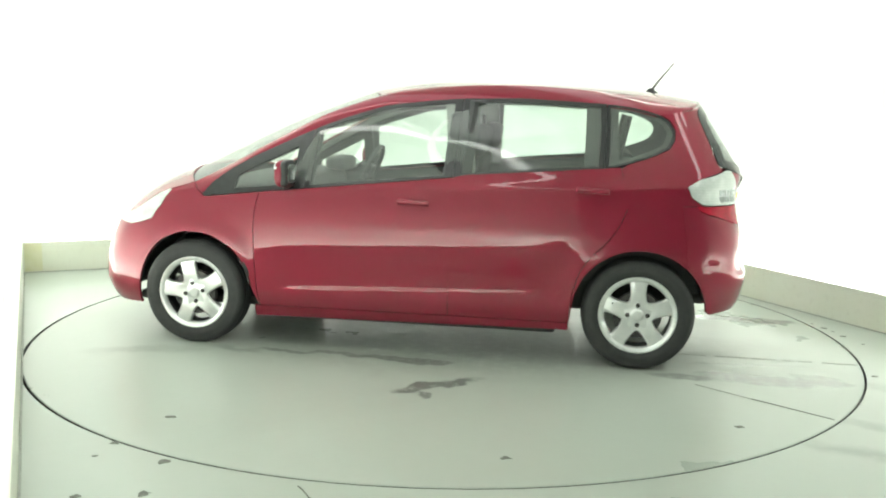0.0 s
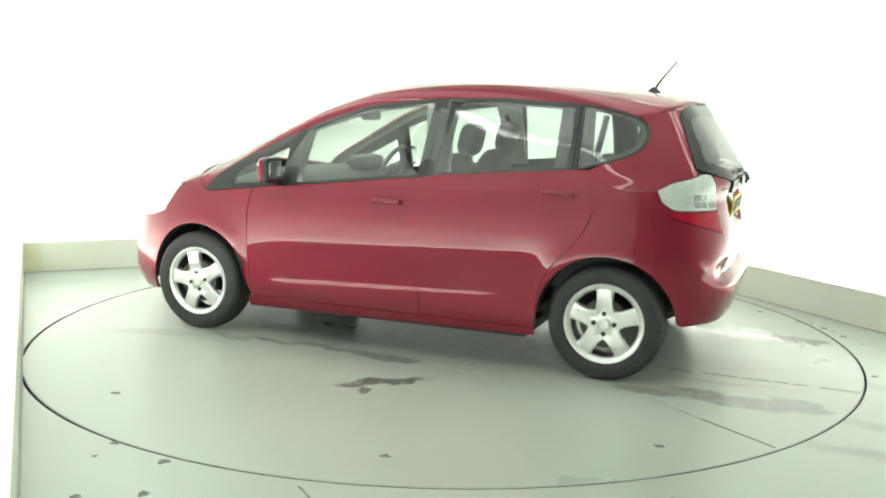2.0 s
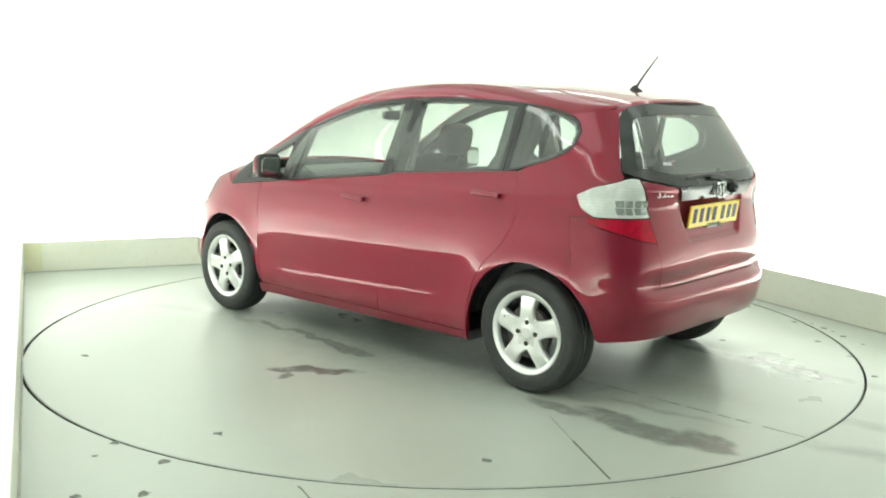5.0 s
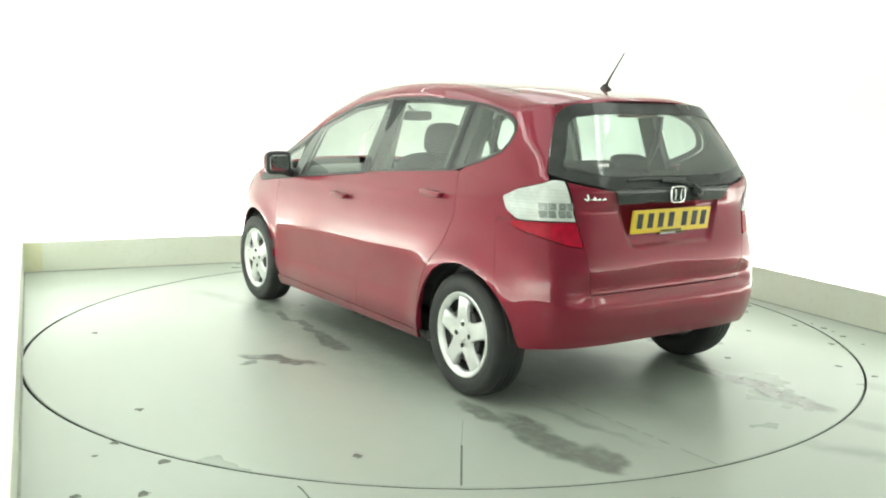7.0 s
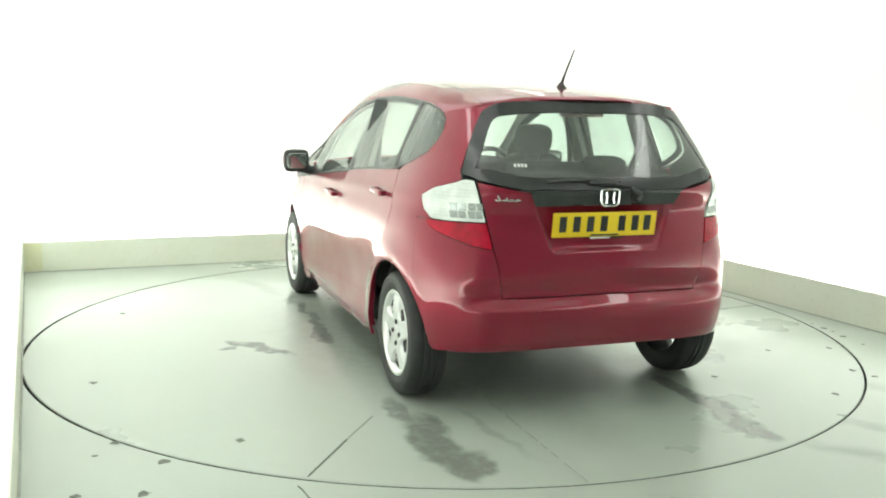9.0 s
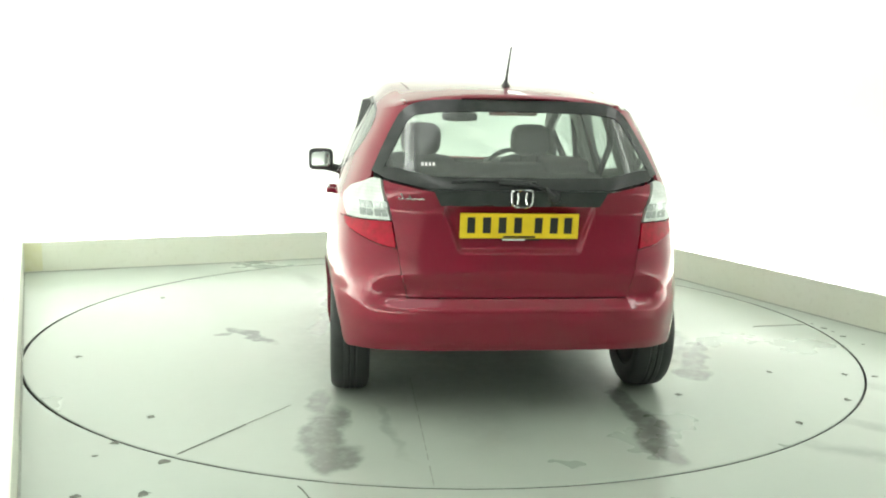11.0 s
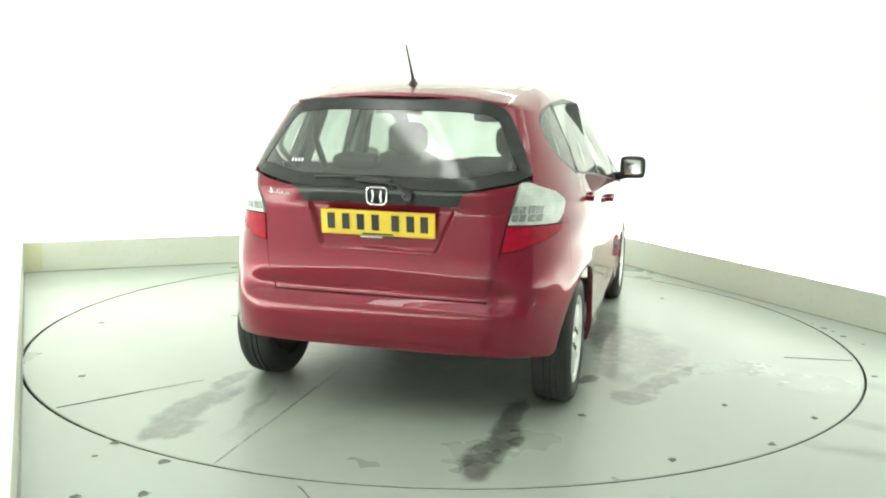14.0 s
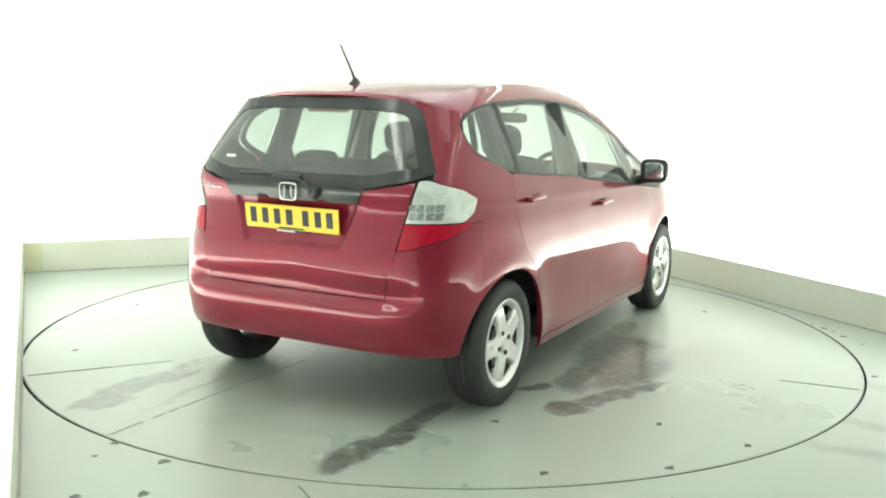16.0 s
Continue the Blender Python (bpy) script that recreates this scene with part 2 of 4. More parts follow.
def wall_piece(a, b, a2, b2, z0, z1, top_round=0.0):
    """An upright slab from a to b, as thick as the gap to a2, b2."""
    bm = bmesh.new()
    lo = [bm.verts.new((p.x, p.y, z0)) for p in (a, b, b2, a2)]
    hi = [bm.verts.new((p.x, p.y, z1)) for p in (a, b, b2, a2)]
    bm.faces.new(lo)
    bm.faces.new(hi)
    for i in range(4):
        bm.faces.new((lo[i], lo[(i + 1) % 4], hi[(i + 1) % 4], hi[i]))
    bmesh.ops.recalc_face_normals(bm, faces=bm.faces)
    if top_round:
        es = [e for e in bm.edges if all(abs(v.co.z - z1) < 1e-5 for v in e.verts)]
        bmesh.ops.bevel(bm, geom=es, offset=top_round, segments=2, profile=0.5, affect="EDGES")
    return bm


NORTH = (BACK_R - BACK_L).normalized()
KERB_OUT = offset_loop(CORNERS, 0.03)
WALL_IN = offset_loop(CORNERS, 0.36)
WALL_OUT = offset_loop(CORNERS, 0.50)
for i, nm in enumerate(("north", "east", "south", "west")):
    j = (i + 1) % 4
    k = part("kerb_" + nm, wall_piece(CORNERS[i], CORNERS[j], KERB_OUT[i], KERB_OUT[j], 0, KERB_H, 0.004), KERB, None,
             "low cream-painted kerb along the booth wall", smooth=False)
    tagged(k, category="kerb", kind="structure")
    jd = (CORNERS[j] - CORNERS[i])
    jm = (CORNERS[j] + CORNERS[i]) / 2 + Vector((jd.y, -jd.x, 0)).normalized() * 0.006
    part("kerb_joint", box_bm(jd.length - 0.03, 0.009, 0.005, 0.001, (jm.x, jm.y, 0.0027), Euler((0, 0, math.atan2(jd.y, jd.x)))), SEAM_FAINT, k, "dirty joint at the foot", smooth=False)
    w = part("wall_" + nm, wall_piece(WALL_IN[i], WALL_IN[j], WALL_OUT[i], WALL_OUT[j], 0, 3.6), SHUTTER if nm == "south" else WALL, None,
             "dark grey shutter that closes the booth" if nm == "south" else "bright white smooth studio booth wall", smooth=False)
    tagged(w, category="wall", kind="structure")


yp = BACK_L + NORTH * 0.075 + Vector((NORTH.y, -NORTH.x, 0)) * 0.0015
part("kerb_stain", box_bm(0.13, 0.002, KERB_H - 0.02, 0.0005, (yp.x, yp.y, KERB_H / 2), Euler((0, 0, math.atan2(NORTH.y, NORTH.x)))), YELLOWED, bpy.data.objects["kerb_north"], "yellowed patch of paint", smooth=False)
tb = bmesh.new()
ti, to = [tb.verts.new((p.x, p.y, 0.02)) for p in offset_loop(CORNERS, 0.02)], [tb.verts.new((p.x, p.y, 0.02)) for p in offset_loop(CORNERS, 0.40)]
for i in range(4):
    tb.faces.new((ti[i], ti[(i + 1) % 4], to[(i + 1) % 4], to[i]))
tagged(part("trough_floor", tb, WALL, None, "white light trough behind the kerb", smooth=False), category="trough", kind="structure")
MIDDLE = offset_loop(CORNERS, 0.17)
for i in range(4):
    a, b = MIDDLE[i], MIDDLE[(i + 1) % 4]
    d = (b - a)
    out = Vector((-d.y, d.x, 0)).normalized()
    data = bpy.data.lights.new("uplight_lamp", "AREA")
    data.shape, data.size, data.size_y = "RECTANGLE", d.length - 0.3, 0.10
    data.energy, data.color = UPLIGHT_WATTS * d.length * (0.25 if i == 2 else 1.0), LIGHT_TINT
    z_ax = -(Vector((0, 0, 1)) + out * 0.55).normalized()
    x_ax = d.normalized()
    mid = (a + b) / 2
    new("uplight_lamp", data).matrix_world = Matrix.Translation((mid.x, mid.y, 0.13)) @ Matrix((x_ax, z_ax.cross(x_ax), z_ax)).transposed().to_4x4()
    root = new("trough_light")
    root.matrix_world = Matrix.Translation((mid.x, mid.y, 0.02)) @ Matrix.Rotation(math.atan2(d.y, d.x), 4, "Z")
    tagged(root, "long white strip light standing in the trough behind the kerb", "light", "trough lights")
    part("housing", box_bm(d.length - 0.28, 0.11, 0.07, 0.01, (0, 0, 0.035)), ALLOY, root, smooth=False)
    for e in (-1, 1):
        part("end_cap", box_bm(0.02, 0.10, 0.10, 0.008, (e * (d.length / 2 - 0.13), 0, 0.05)), ALLOY, root, smooth=False)


def round_cove(i, radius):
    """The rounded inner corner of two walls."""
    p, a, b = WALL_IN[i], WALL_IN[i - 1], WALL_IN[(i + 1) % 4]
    da, db = (a - p).normalized(), (b - p).normalized()
    half = da.angle(db) / 2
    tang = radius / math.tan(half)
    centre = p + (da + db).normalized() * radius / math.sin(half)
    v0, v1 = p + da * tang - centre, p + db * tang - centre
    bm = bmesh.new()
    n = 14
    lo, hi = [], []
    for s in range(n + 1):
        v = (v0 * math.sin((1 - s / n) * v0.angle(v1)) + v1 * math.sin(s / n * v0.angle(v1))) / math.sin(v0.angle(v1))
        q = centre + v
        lo.append(bm.verts.new((q.x, q.y, 0.025)))
        hi.append(bm.verts.new((q.x, q.y, 3.59)))
    lo.append(bm.verts.new((p.x, p.y, 0.025)))
    hi.append(bm.verts.new((p.x, p.y, 3.59)))
    m = len(lo)
    for s in range(m):
        bm.faces.new((lo[s], lo[(s + 1) % m], hi[(s + 1) % m], hi[s]))
    bm.faces.new(lo)
    bm.faces.new(hi)
    bmesh.ops.recalc_face_normals(bm, faces=bm.faces)
    return bm


for i in (0, 1):
    c = part("wall_cove_%d" % (i + 1), round_cove(i, 0.9), WALL, None, "smooth white rounded corner of the studio wall", smooth=False)
    tagged(c, category="wall", kind="structure")

# ceiling and its light
cbm = bmesh.new()
cl = [cbm.verts.new((p.x, p.y, 3.604)) for p in WALL_OUT]
ch = [cbm.verts.new((p.x, p.y, 3.75)) for p in WALL_OUT]
cbm.faces.new(cl)
cbm.faces.new(ch)
for i in range(4):
    cbm.faces.new((cl[i], cl[(i + 1) % 4], ch[(i + 1) % 4], ch[i]))
bmesh.ops.recalc_face_normals(cbm, faces=cbm.faces)
tagged(part("ceiling", cbm, WALL, None, "plain white booth ceiling", smooth=False), category="ceiling", kind="structure")


def softbox(x, y, sx, sy):
    root = new("softbox_light")
    root.matrix_world = Matrix.Translation((x, y, SOFTBOX_Z)) @ Matrix.Rotation(YAW, 4, "Z")
    tagged(root, "long white overhead softbox light hung from the ceiling", "light", "overhead lights")
    fr = bmesh.new()
    for s in (-1, 1):
        add_into(fr, box_bm(sx + 0.1, 0.05, 0.30, 0.006, (0, s * (sy / 2 + 0.025), 0.1)))
        add_into(fr, box_bm(0.05, sy, 0.30, 0.006, (s * (sx / 2 + 0.025), 0, 0.1)))
    part("frame", fr, ALLOY, root, smooth=False)
    part("diffuser", box_bm(sx, sy, 0.02, 0.004, (0, 0, -0.03)), DIFFUSER, root, "glowing white fabric diffuser", smooth=False)
    for px in (-1, 1):
        for py in (-1, 1):
            part("hanger", tube([(px * sx / 2, py * sy / 2, 0.24), (px * sx / 2, py * sy / 2, 0.31)], 0.012), DARK_STEEL, root)
    return root


for x, y in SOFTBOXES:
    softbox(x, y, 0.9, 4.0)


def wall_washer(at, aim, length):
    """A hooded strip light that stands behind its lamp and hangs on two rods."""
    d = Vector(aim) - Vector(at)
    root = new("wall_washer_light")
    root.matrix_world = Matrix.Translation(Vector(at) - d.normalized() * 0.03) @ Matrix.Rotation(math.atan2(d.y, d.x), 4, "Z")
    tagged(root, "long white strip light aimed at the booth wall", "light", "wall wash lights")
    tip = math.atan2(-d.z, math.hypot(d.x, d.y))
    hood = box_bm(0.03, length + 0.04, 0.36, 0.008, (-0.03, 0, 0), Euler((0, tip, 0)))
    part("hood", hood, ALLOY, root, smooth=False)
    for s in (-1, 1):
        part("rod", tube([(-0.03, s * length * 0.4, 0.05), (-0.03, s * length * 0.4, 3.6 - at[2])], 0.012), DARK_STEEL, root)


for at, aim, length, watts in WASHERS:
    wall_washer(at, aim, length)

# floor round the turntable, with a round hole
STAINS_FLOOR = [(1.95, -2.05, 0.55, 0.10, 160, 0.42), (2.1, -1.75, 0.5, 0.06, 150, 0.32), (2.35, -1.2, 0.5, 0.10, 125, 0.22), (2.3, 0.5, 0.25, 0.05, 115, 0.4),
                (0.75, -2.6, 0.3, 0.04, 10, 0.25)]
FLOOR = floor_material("floor_paint", STAINS_FLOOR)


def ring_floor():
    bm = bmesh.new()
    n = 160
    inner, outer = [], []
    loop = CORNERS
    for i in range(n):
        a = 2 * math.pi * i / n
        d = Vector((math.cos(a), math.sin(a), 0))
        inner.append(bm.verts.new(d * (TABLE_R + 0.0115) + Vector((-0.002, -0.004, 0))))
        best = 1e9
        for k in range(4):
            p, q = loop[k], loop[(k + 1) % 4]
            e = q - p
            den = d.x * e.y - d.y * e.x
            if abs(den) > 1e-9:
                t = (p.x * e.y - p.y * e.x) / den
                u = (p.x * d.y - p.y * d.x) / den
                if t > 0 and -1e-6 <= u <= 1 + 1e-6:
                    best = min(best, t)
        outer.append(bm.verts.new(d * (best + 0.03)))
    lower = [bm.verts.new((v.co.x, v.co.y, -0.08)) for v in inner]
    for i in range(n):
        j = (i + 1) % n
        bm.faces.new((inner[i], outer[i], outer[j], inner[j]))
        bm.faces.new((inner[j], lower[j], lower[i], inner[i])).material_index = 1
    return bm


tagged(part("floor", ring_floor(), [FLOOR, GAP], None, "pale grey-green painted concrete floor with dark specks", smooth=False), category="floor", kind="structure")
rnd = random.Random(9)
floor_ob = bpy.data.objects["floor"]
for cx, cy, cr in ((-1.331, -2.047, 0.022), (-1.075, -2.229, 0.026), (-1.058, -2.523, 0.026), (-1.358, -2.187, 0.010), (2.47, 0.19, 0.02), (2.508, -0.017, 0.024), (2.49, 0.10, 0.012), (2.303, -0.88, 0.018), (2.36, -0.93, 0.014), (-1.285, -2.558, 0.018), (2.55, -0.2, 0.012), (2.44, 0.31, 0.012)):
    chip = bmesh.new()
    vs = [chip.verts.new((cx + cr * rnd.uniform(0.6, 1.5) * math.cos(2 * math.pi * i / 10), cy + cr * rnd.uniform(0.6, 1.3) * math.sin(2 * math.pi * i / 10), 0.001)) for i in range(10)]
    hi = chip.verts.new((cx, cy, 0.004))
    for i in range(10):
        chip.faces.new((vs[i], vs[(i + 1) % 10], hi))
    part("paint_chip", chip, SEAM, floor_ob, "dark chip in the floor paint")
part("floor_crack", tube([(-0.521, -2.43, 0.0), (-0.50, -2.46, 0.0), (-0.469, -2.52, 0.0), (-0.42, -2.60, 0.0)], 0.003, 6), SEAM, floor_ob, "thin dark crack")
pit = bmesh.new()
bmesh.ops.create_circle(pit, cap_ends=True, segments=96, radius=TABLE_R + 0.026)
bmesh.ops.translate(pit, vec=(0, 0, -0.08), verts=pit.verts)
tagged(part("pit_floor", pit, GAP, None, "dark pit under the turntable", smooth=False), category="pit", kind="structure")

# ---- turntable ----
# wet marks: the drips under the sills, the tracks behind the rear wheels, the pool beside the car; plus painted shade
# below it
STAINS_SHADE_TABLE = [(0.45, 0.75, 0.62, 0.045, 178, 0.75), (0.02, 0.76, 0.24, 0.07, 172, 0.85), (1.05, 0.76, 0.22, 0.06, 165, 0.5),
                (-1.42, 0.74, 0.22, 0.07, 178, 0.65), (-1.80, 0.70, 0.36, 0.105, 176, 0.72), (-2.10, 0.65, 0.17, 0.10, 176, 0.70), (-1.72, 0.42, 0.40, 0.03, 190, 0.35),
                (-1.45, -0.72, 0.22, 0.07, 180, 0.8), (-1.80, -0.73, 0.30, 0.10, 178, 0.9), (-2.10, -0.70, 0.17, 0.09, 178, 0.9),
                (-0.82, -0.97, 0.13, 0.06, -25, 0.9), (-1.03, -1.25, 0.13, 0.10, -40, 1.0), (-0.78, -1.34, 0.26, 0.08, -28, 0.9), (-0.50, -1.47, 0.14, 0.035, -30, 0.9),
                # the broad weak ovals under the car paint its contact shade over the damp
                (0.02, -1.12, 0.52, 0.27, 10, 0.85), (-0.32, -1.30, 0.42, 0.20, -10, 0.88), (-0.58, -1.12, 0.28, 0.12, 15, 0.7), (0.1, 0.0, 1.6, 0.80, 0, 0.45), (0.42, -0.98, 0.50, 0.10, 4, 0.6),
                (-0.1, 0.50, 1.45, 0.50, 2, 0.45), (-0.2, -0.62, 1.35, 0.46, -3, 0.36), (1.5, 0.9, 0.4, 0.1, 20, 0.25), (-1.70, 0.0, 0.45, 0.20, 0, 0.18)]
DIRT_TABLE = [(-0.17, 1.165, 0.26, 0.050, 33, 0.78), (-0.06, 1.26, 0.12, 0.05, 40, 0.75), (-0.11, 1.34, 0.05, 0.05, 100, 0.7), (-1.55, 0.63, 0.10, 0.03, 176, 0.5)]
TABLE_PAINT = floor_material("turntable_paint", STAINS_SHADE_TABLE, DIRT_TABLE)


def build_turntable():
    bm = lathe([(0.0001, 0.0), (TABLE_R - 0.004, 0.0), (TABLE_R, -0.004), (TABLE_R, -0.05), (0.0001, -0.05)], 160)
    bmesh.ops.rotate(bm, matrix=Matrix.Rotation(radians(90), 3, "X"), verts=bm.verts)
    bmesh.ops.recalc_face_normals(bm, faces=bm.faces)
    for f in bm.faces:
        if abs(f.normal.z) < 0.5:
            f.material_index = 1
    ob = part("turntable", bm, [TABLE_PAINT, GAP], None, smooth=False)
    tagged(ob, "round pale painted turntable with damp marks, painted shade under the car and dark rim gap", "turntable")
    for (x0, y0), (x1, y1), w in (((-2.03, 1.27), (-1.70, 1.04), 0.008), ((-0.02, -2.02), (0.03, -2.39), 0.006)):
        v = Vector((x1 - x0, y1 - y0, 0))
        sb = box_bm(v.length, w, 0.002, 0, ((x0 + x1) / 2, (y0 + y1) / 2, 0.0013), Euler((0, 0, math.atan2(v.y, v.x))))
        part("seam", sb, SEAM, ob, "dirty joint line", smooth=False)
    rnd = random.Random(4)
    v = Vector((-1.45 + 1.69, 0.86 - 1.035, 0))
    part("seam", box_bm(v.length, 0.004, 0.002, 0, (-1.57, 0.947, 0.0013), Euler((0, 0, math.atan2(v.y, v.x)))), SEAM_FAINT, ob, "faint joint line", smooth=False)
    x0 = -1.05
    while x0 > -2.2:
        ln = rnd.uniform(0.03, 0.22)
        part("seam", box_bm(ln, 0.005, 0.002, 0, (x0 - ln / 2, 0.281, 0.0013)), SEAM_FAINT, ob, "faint broken joint line", smooth=False)
        x0 -= ln + rnd.uniform(0.02, 0.06)
    for sx, sy in ((-1.585, 1.464), (-1.02, -1.66), (-1.80, -1.43), (-1.373, -1.025), (-1.077, -2.05), (-1.49, -1.836), (0.9, 1.9), (-0.6, 2.05), (1.4, -1.3)):
        db = bmesh.new()
        n = 10
        vs = [db.verts.new((0.022 * rnd.uniform(0.6, 1.4) * math.cos(2 * math.pi * i / n), 0.018 * rnd.uniform(0.5, 1.4) * math.sin(2 * math.pi * i / n), 0.001)) for i in range(n)]
        top = db.verts.new((0, 0, 0.005))
        for i in range(n):
            db.faces.new((vs[i], vs[(i + 1) % n], top))
        bmesh.ops.translate(db, vec=(sx, sy, 0), verts=db.verts)
        part("dirt_speck", db, SEAM, ob)
    return ob


turntable = build_turntable()

# ---- the car ----
car = new("car")
tagged(car, "red five-door hatchback with silver alloy wheels parked on the turntable", "car")


def soft_interp(zs, vs, r=0.018):
    zs, vs = np.array(zs), np.array(vs)
    return lambda z: float(np.mean([np.interp(z + k * r, zs, vs) for k in (-1, -0.5, 0, 0.5, 1)]))


REAR_X = soft_interp([0.18, 0.30, 0.36, 0.46, 0.535, 0.555, 0.575, 0.64, 0.68, 0.72, 0.76, 0.80, 0.86, 0.93, 1.02, 1.06, 1.09, 1.45],
                     [-1.74, -1.79, -1.825, -1.848, -1.846, -1.842, -1.838, -1.831, -1.824, -1.814, -1.802, -1.791, -1.779, -1.77, -1.795, -1.785, -1.765, -1.535], 0.013)
FRONT_X = soft_interp([0.15, 0.22, 0.32, 0.45, 0.58, 0.68, 0.76, 0.84, 0.92, 0.99, 1.05, 1.45], [1.90, 1.96, 2.00, 1.99, 1.94, 1.885, 1.82, 1.71, 1.55, 1.38, 1.24, 0.46])
WIDE = soft_interp([0.16, 0.22, 0.30, 0.40, 0.50, 0.62, 0.72, 0.84, 0.93, 1.02, 1.20, 1.40, 1.47],
                   [0.795, 0.822, 0.838, 0.836, 0.840, 0.848, 0.847, 0.838, 0.820, 0.793, 0.728, 0.632, 0.585], 0.03)
REAR_N = soft_interp([0.2, 0.5, 0.9, 1.05, 1.4], [5.4, 5.4, 5.3, 5.4, 5.4])
FRONT_N = soft_interp([0.2, 0.6, 0.9, 1.1, 1.4], [4.6, 4.7, 5.2, 3.8, 3.2])
X0R = -0.30
OUTLINES = {}


def outline(z):
    """The half plan of the body at height z: arc numbers 0 to 3 (rear, side, front), x and y."""
    key = round(z, 4)
    if key not in OUTLINES:
        xr, xf, w, nr, nf = REAR_X(z), FRONT_X(z), WIDE(z), REAR_N(z), FRONT_N(z)
        x0f = min(0.45, xf - 0.9)
        al = np.linspace(0, math.pi / 2, 90)

        def unit(n):
            c, s = np.cos(al), np.sin(al)
            r = (c ** n + s ** n) ** (-1 / n)
            return c * r, s * r

        def arc(x, y):
            d = np.concatenate([[0], np.cumsum(np.hypot(np.diff(x), np.diff(y)))])
            return d / d[-1]
        c, s = unit(nr)
        x1, y1 = X0R + (xr - X0R) * c, w * s
        c, s = unit(nf)
        x3, y3 = (x0f + (xf - x0f) * c)[::-1], (w * s)[::-1]
        q = np.concatenate([arc(x1, y1), [1.5], 2 + arc(x3, y3)])
        OUTLINES[key] = (q, np.concatenate([x1, [(X0R + x0f) / 2], x3]), np.concatenate([y1, [w], y3]))
    return OUTLINES[key]


# across the tailgate: the bumper shelf, an undercut, a ridge that drops towards the corners, and the flare above it
SCOOP = soft_interp([0.50, 0.514, 0.549, 0.565, 0.60, 0.685, 0.697, 0.765, 0.80, 0.86, 0.88], [0.0, 0.0, 0.040, 0.044, 0.039, 0.012, 0.011, 0.002, 0.0, 0.0, 0.0], 0.006)
HUB_Z, HUB_F, HUB_R, ARCH_R = 0.300, 1.2475, -1.2475, 0.352


def relief(x, z):
    """Swage, flared arches and plate recess, in metres outward."""
    out = 0.0
    for hx in (HUB_F, HUB_R):
        r = math.hypot(x - hx, z - HUB_Z)
        out += 0.015 * math.exp(-((r - ARCH_R) / 0.085) ** 2)
    k = max(0.0, min(1.0, (0.389 - 0.038 * x - z) / 0.020)) * max(0.0, min(1.0, (0.78 - x) / 0.2)) * max(0.0, min(1.0, (x + 0.80) / 0.2))
    out += 0.0027 * k
    # crease along the doors from arch to arch, leaning in above it
    u = z - (0.610 - 0.036 * x - 1.1 * max(0.0, x - 0.68) ** 2)
    ends = max(0.0, min(1.0, (0.97 - x) / 0.15)) * max(0.0, min(1.0, (x + 1.0) / 0.7)) ** 0.8
    out += ends * (0.002 - 0.032 * math.sqrt(u * u + 0.00004)) * math.exp(-(u / 0.075) ** 2)
    line = 0.93 - 0.03 * x
    out += 0.005 * math.exp(-((z - line) / 0.03) ** 2)
    return out


def surf(q, z, lift=0.0):
    Q, X, Y = outline(z)
    x, y = float(np.interp(q, Q, X)), float(np.interp(q, Q, Y))
    e = 0.01
    tx, ty = float(np.interp(min(3, q + e), Q, X) - np.interp(max(0, q - e), Q, X)), float(np.interp(min(3, q + e), Q, Y) - np.interp(max(0, q - e), Q, Y))
    ln = math.hypot(tx, ty) or 1.0
    nx, ny = -ty / ln, tx / ln
    d = lift + relief(x, z) * max(0.0, ny) ** 2
    if q < 0.9 and 0.49 < z < 0.88:
        c = max(0.0, min(1.0, (0.69 - abs(y)) / 0.16))
        d -= SCOOP(z + 0.05 * abs(y) * max(0.0, min(1.0, (z - 0.575) / 0.05))) * c * c * (3 - 2 * c)
    half = 0.268 + 0.075 * (z - 0.755) / 0.2
    if q < 0.6 and abs(y) < half and 0.755 < z < 0.96:
        k = min(1, (half - abs(y)) / 0.022) * min(1, (z - 0.755) / 0.02)
        d -= 0.020 * k
    return Vector((x + nx * d, y + ny * d, z))


def sx(x, z):
    Q, X, Y = outline(z)
    return (float(np.interp(x, X, Q)), z)


def ry(y, z):
    Q, X, Y = outline(z)
    n = 90
    return (float(np.interp(y, Y[:n], Q[:n])), z)


def fy(y, z):
    Q, X, Y = outline(z)
    return (float(np.interp(-y, -Y[91:], Q[91:])), z)


def resample(poly, n):
    p = np.array(poly, float)
    if len(p) == n:
        return p
    d = np.concatenate([[0], np.cumsum(np.sqrt(((np.diff(p, axis=0) * np.array([1.2, 1.0] if p.shape[1] == 2 else [1, 1, 1])) ** 2).sum(1)))])
    s = np.linspace(0, d[-1], n)
    return np.stack([np.interp(s, d, p[:, k]) for k in range(p.shape[1])], 1)


def curved(poly, n=24):
    """Rounds a coarse polyline (Catmull-Rom)."""
    p = [np.array(a, float) for a in poly]
    p = [2 * p[0] - p[1]] + p + [2 * p[-1] - p[-2]]
    out = []
    seg = max(2, n // (len(p) - 3))
    for i in range(1, len(p) - 2):
        for k in range(seg):
            t = k / seg
            a, b, c, d = p[i - 1:i + 3]
            out.append(0.5 * (2 * b + (c - a) * t + (2 * a - 5 * b + 4 * c - d) * t * t + (3 * b - a - 3 * c + d) * t ** 3))
    out.append(p[-2])
    return [tuple(o) for o in out]


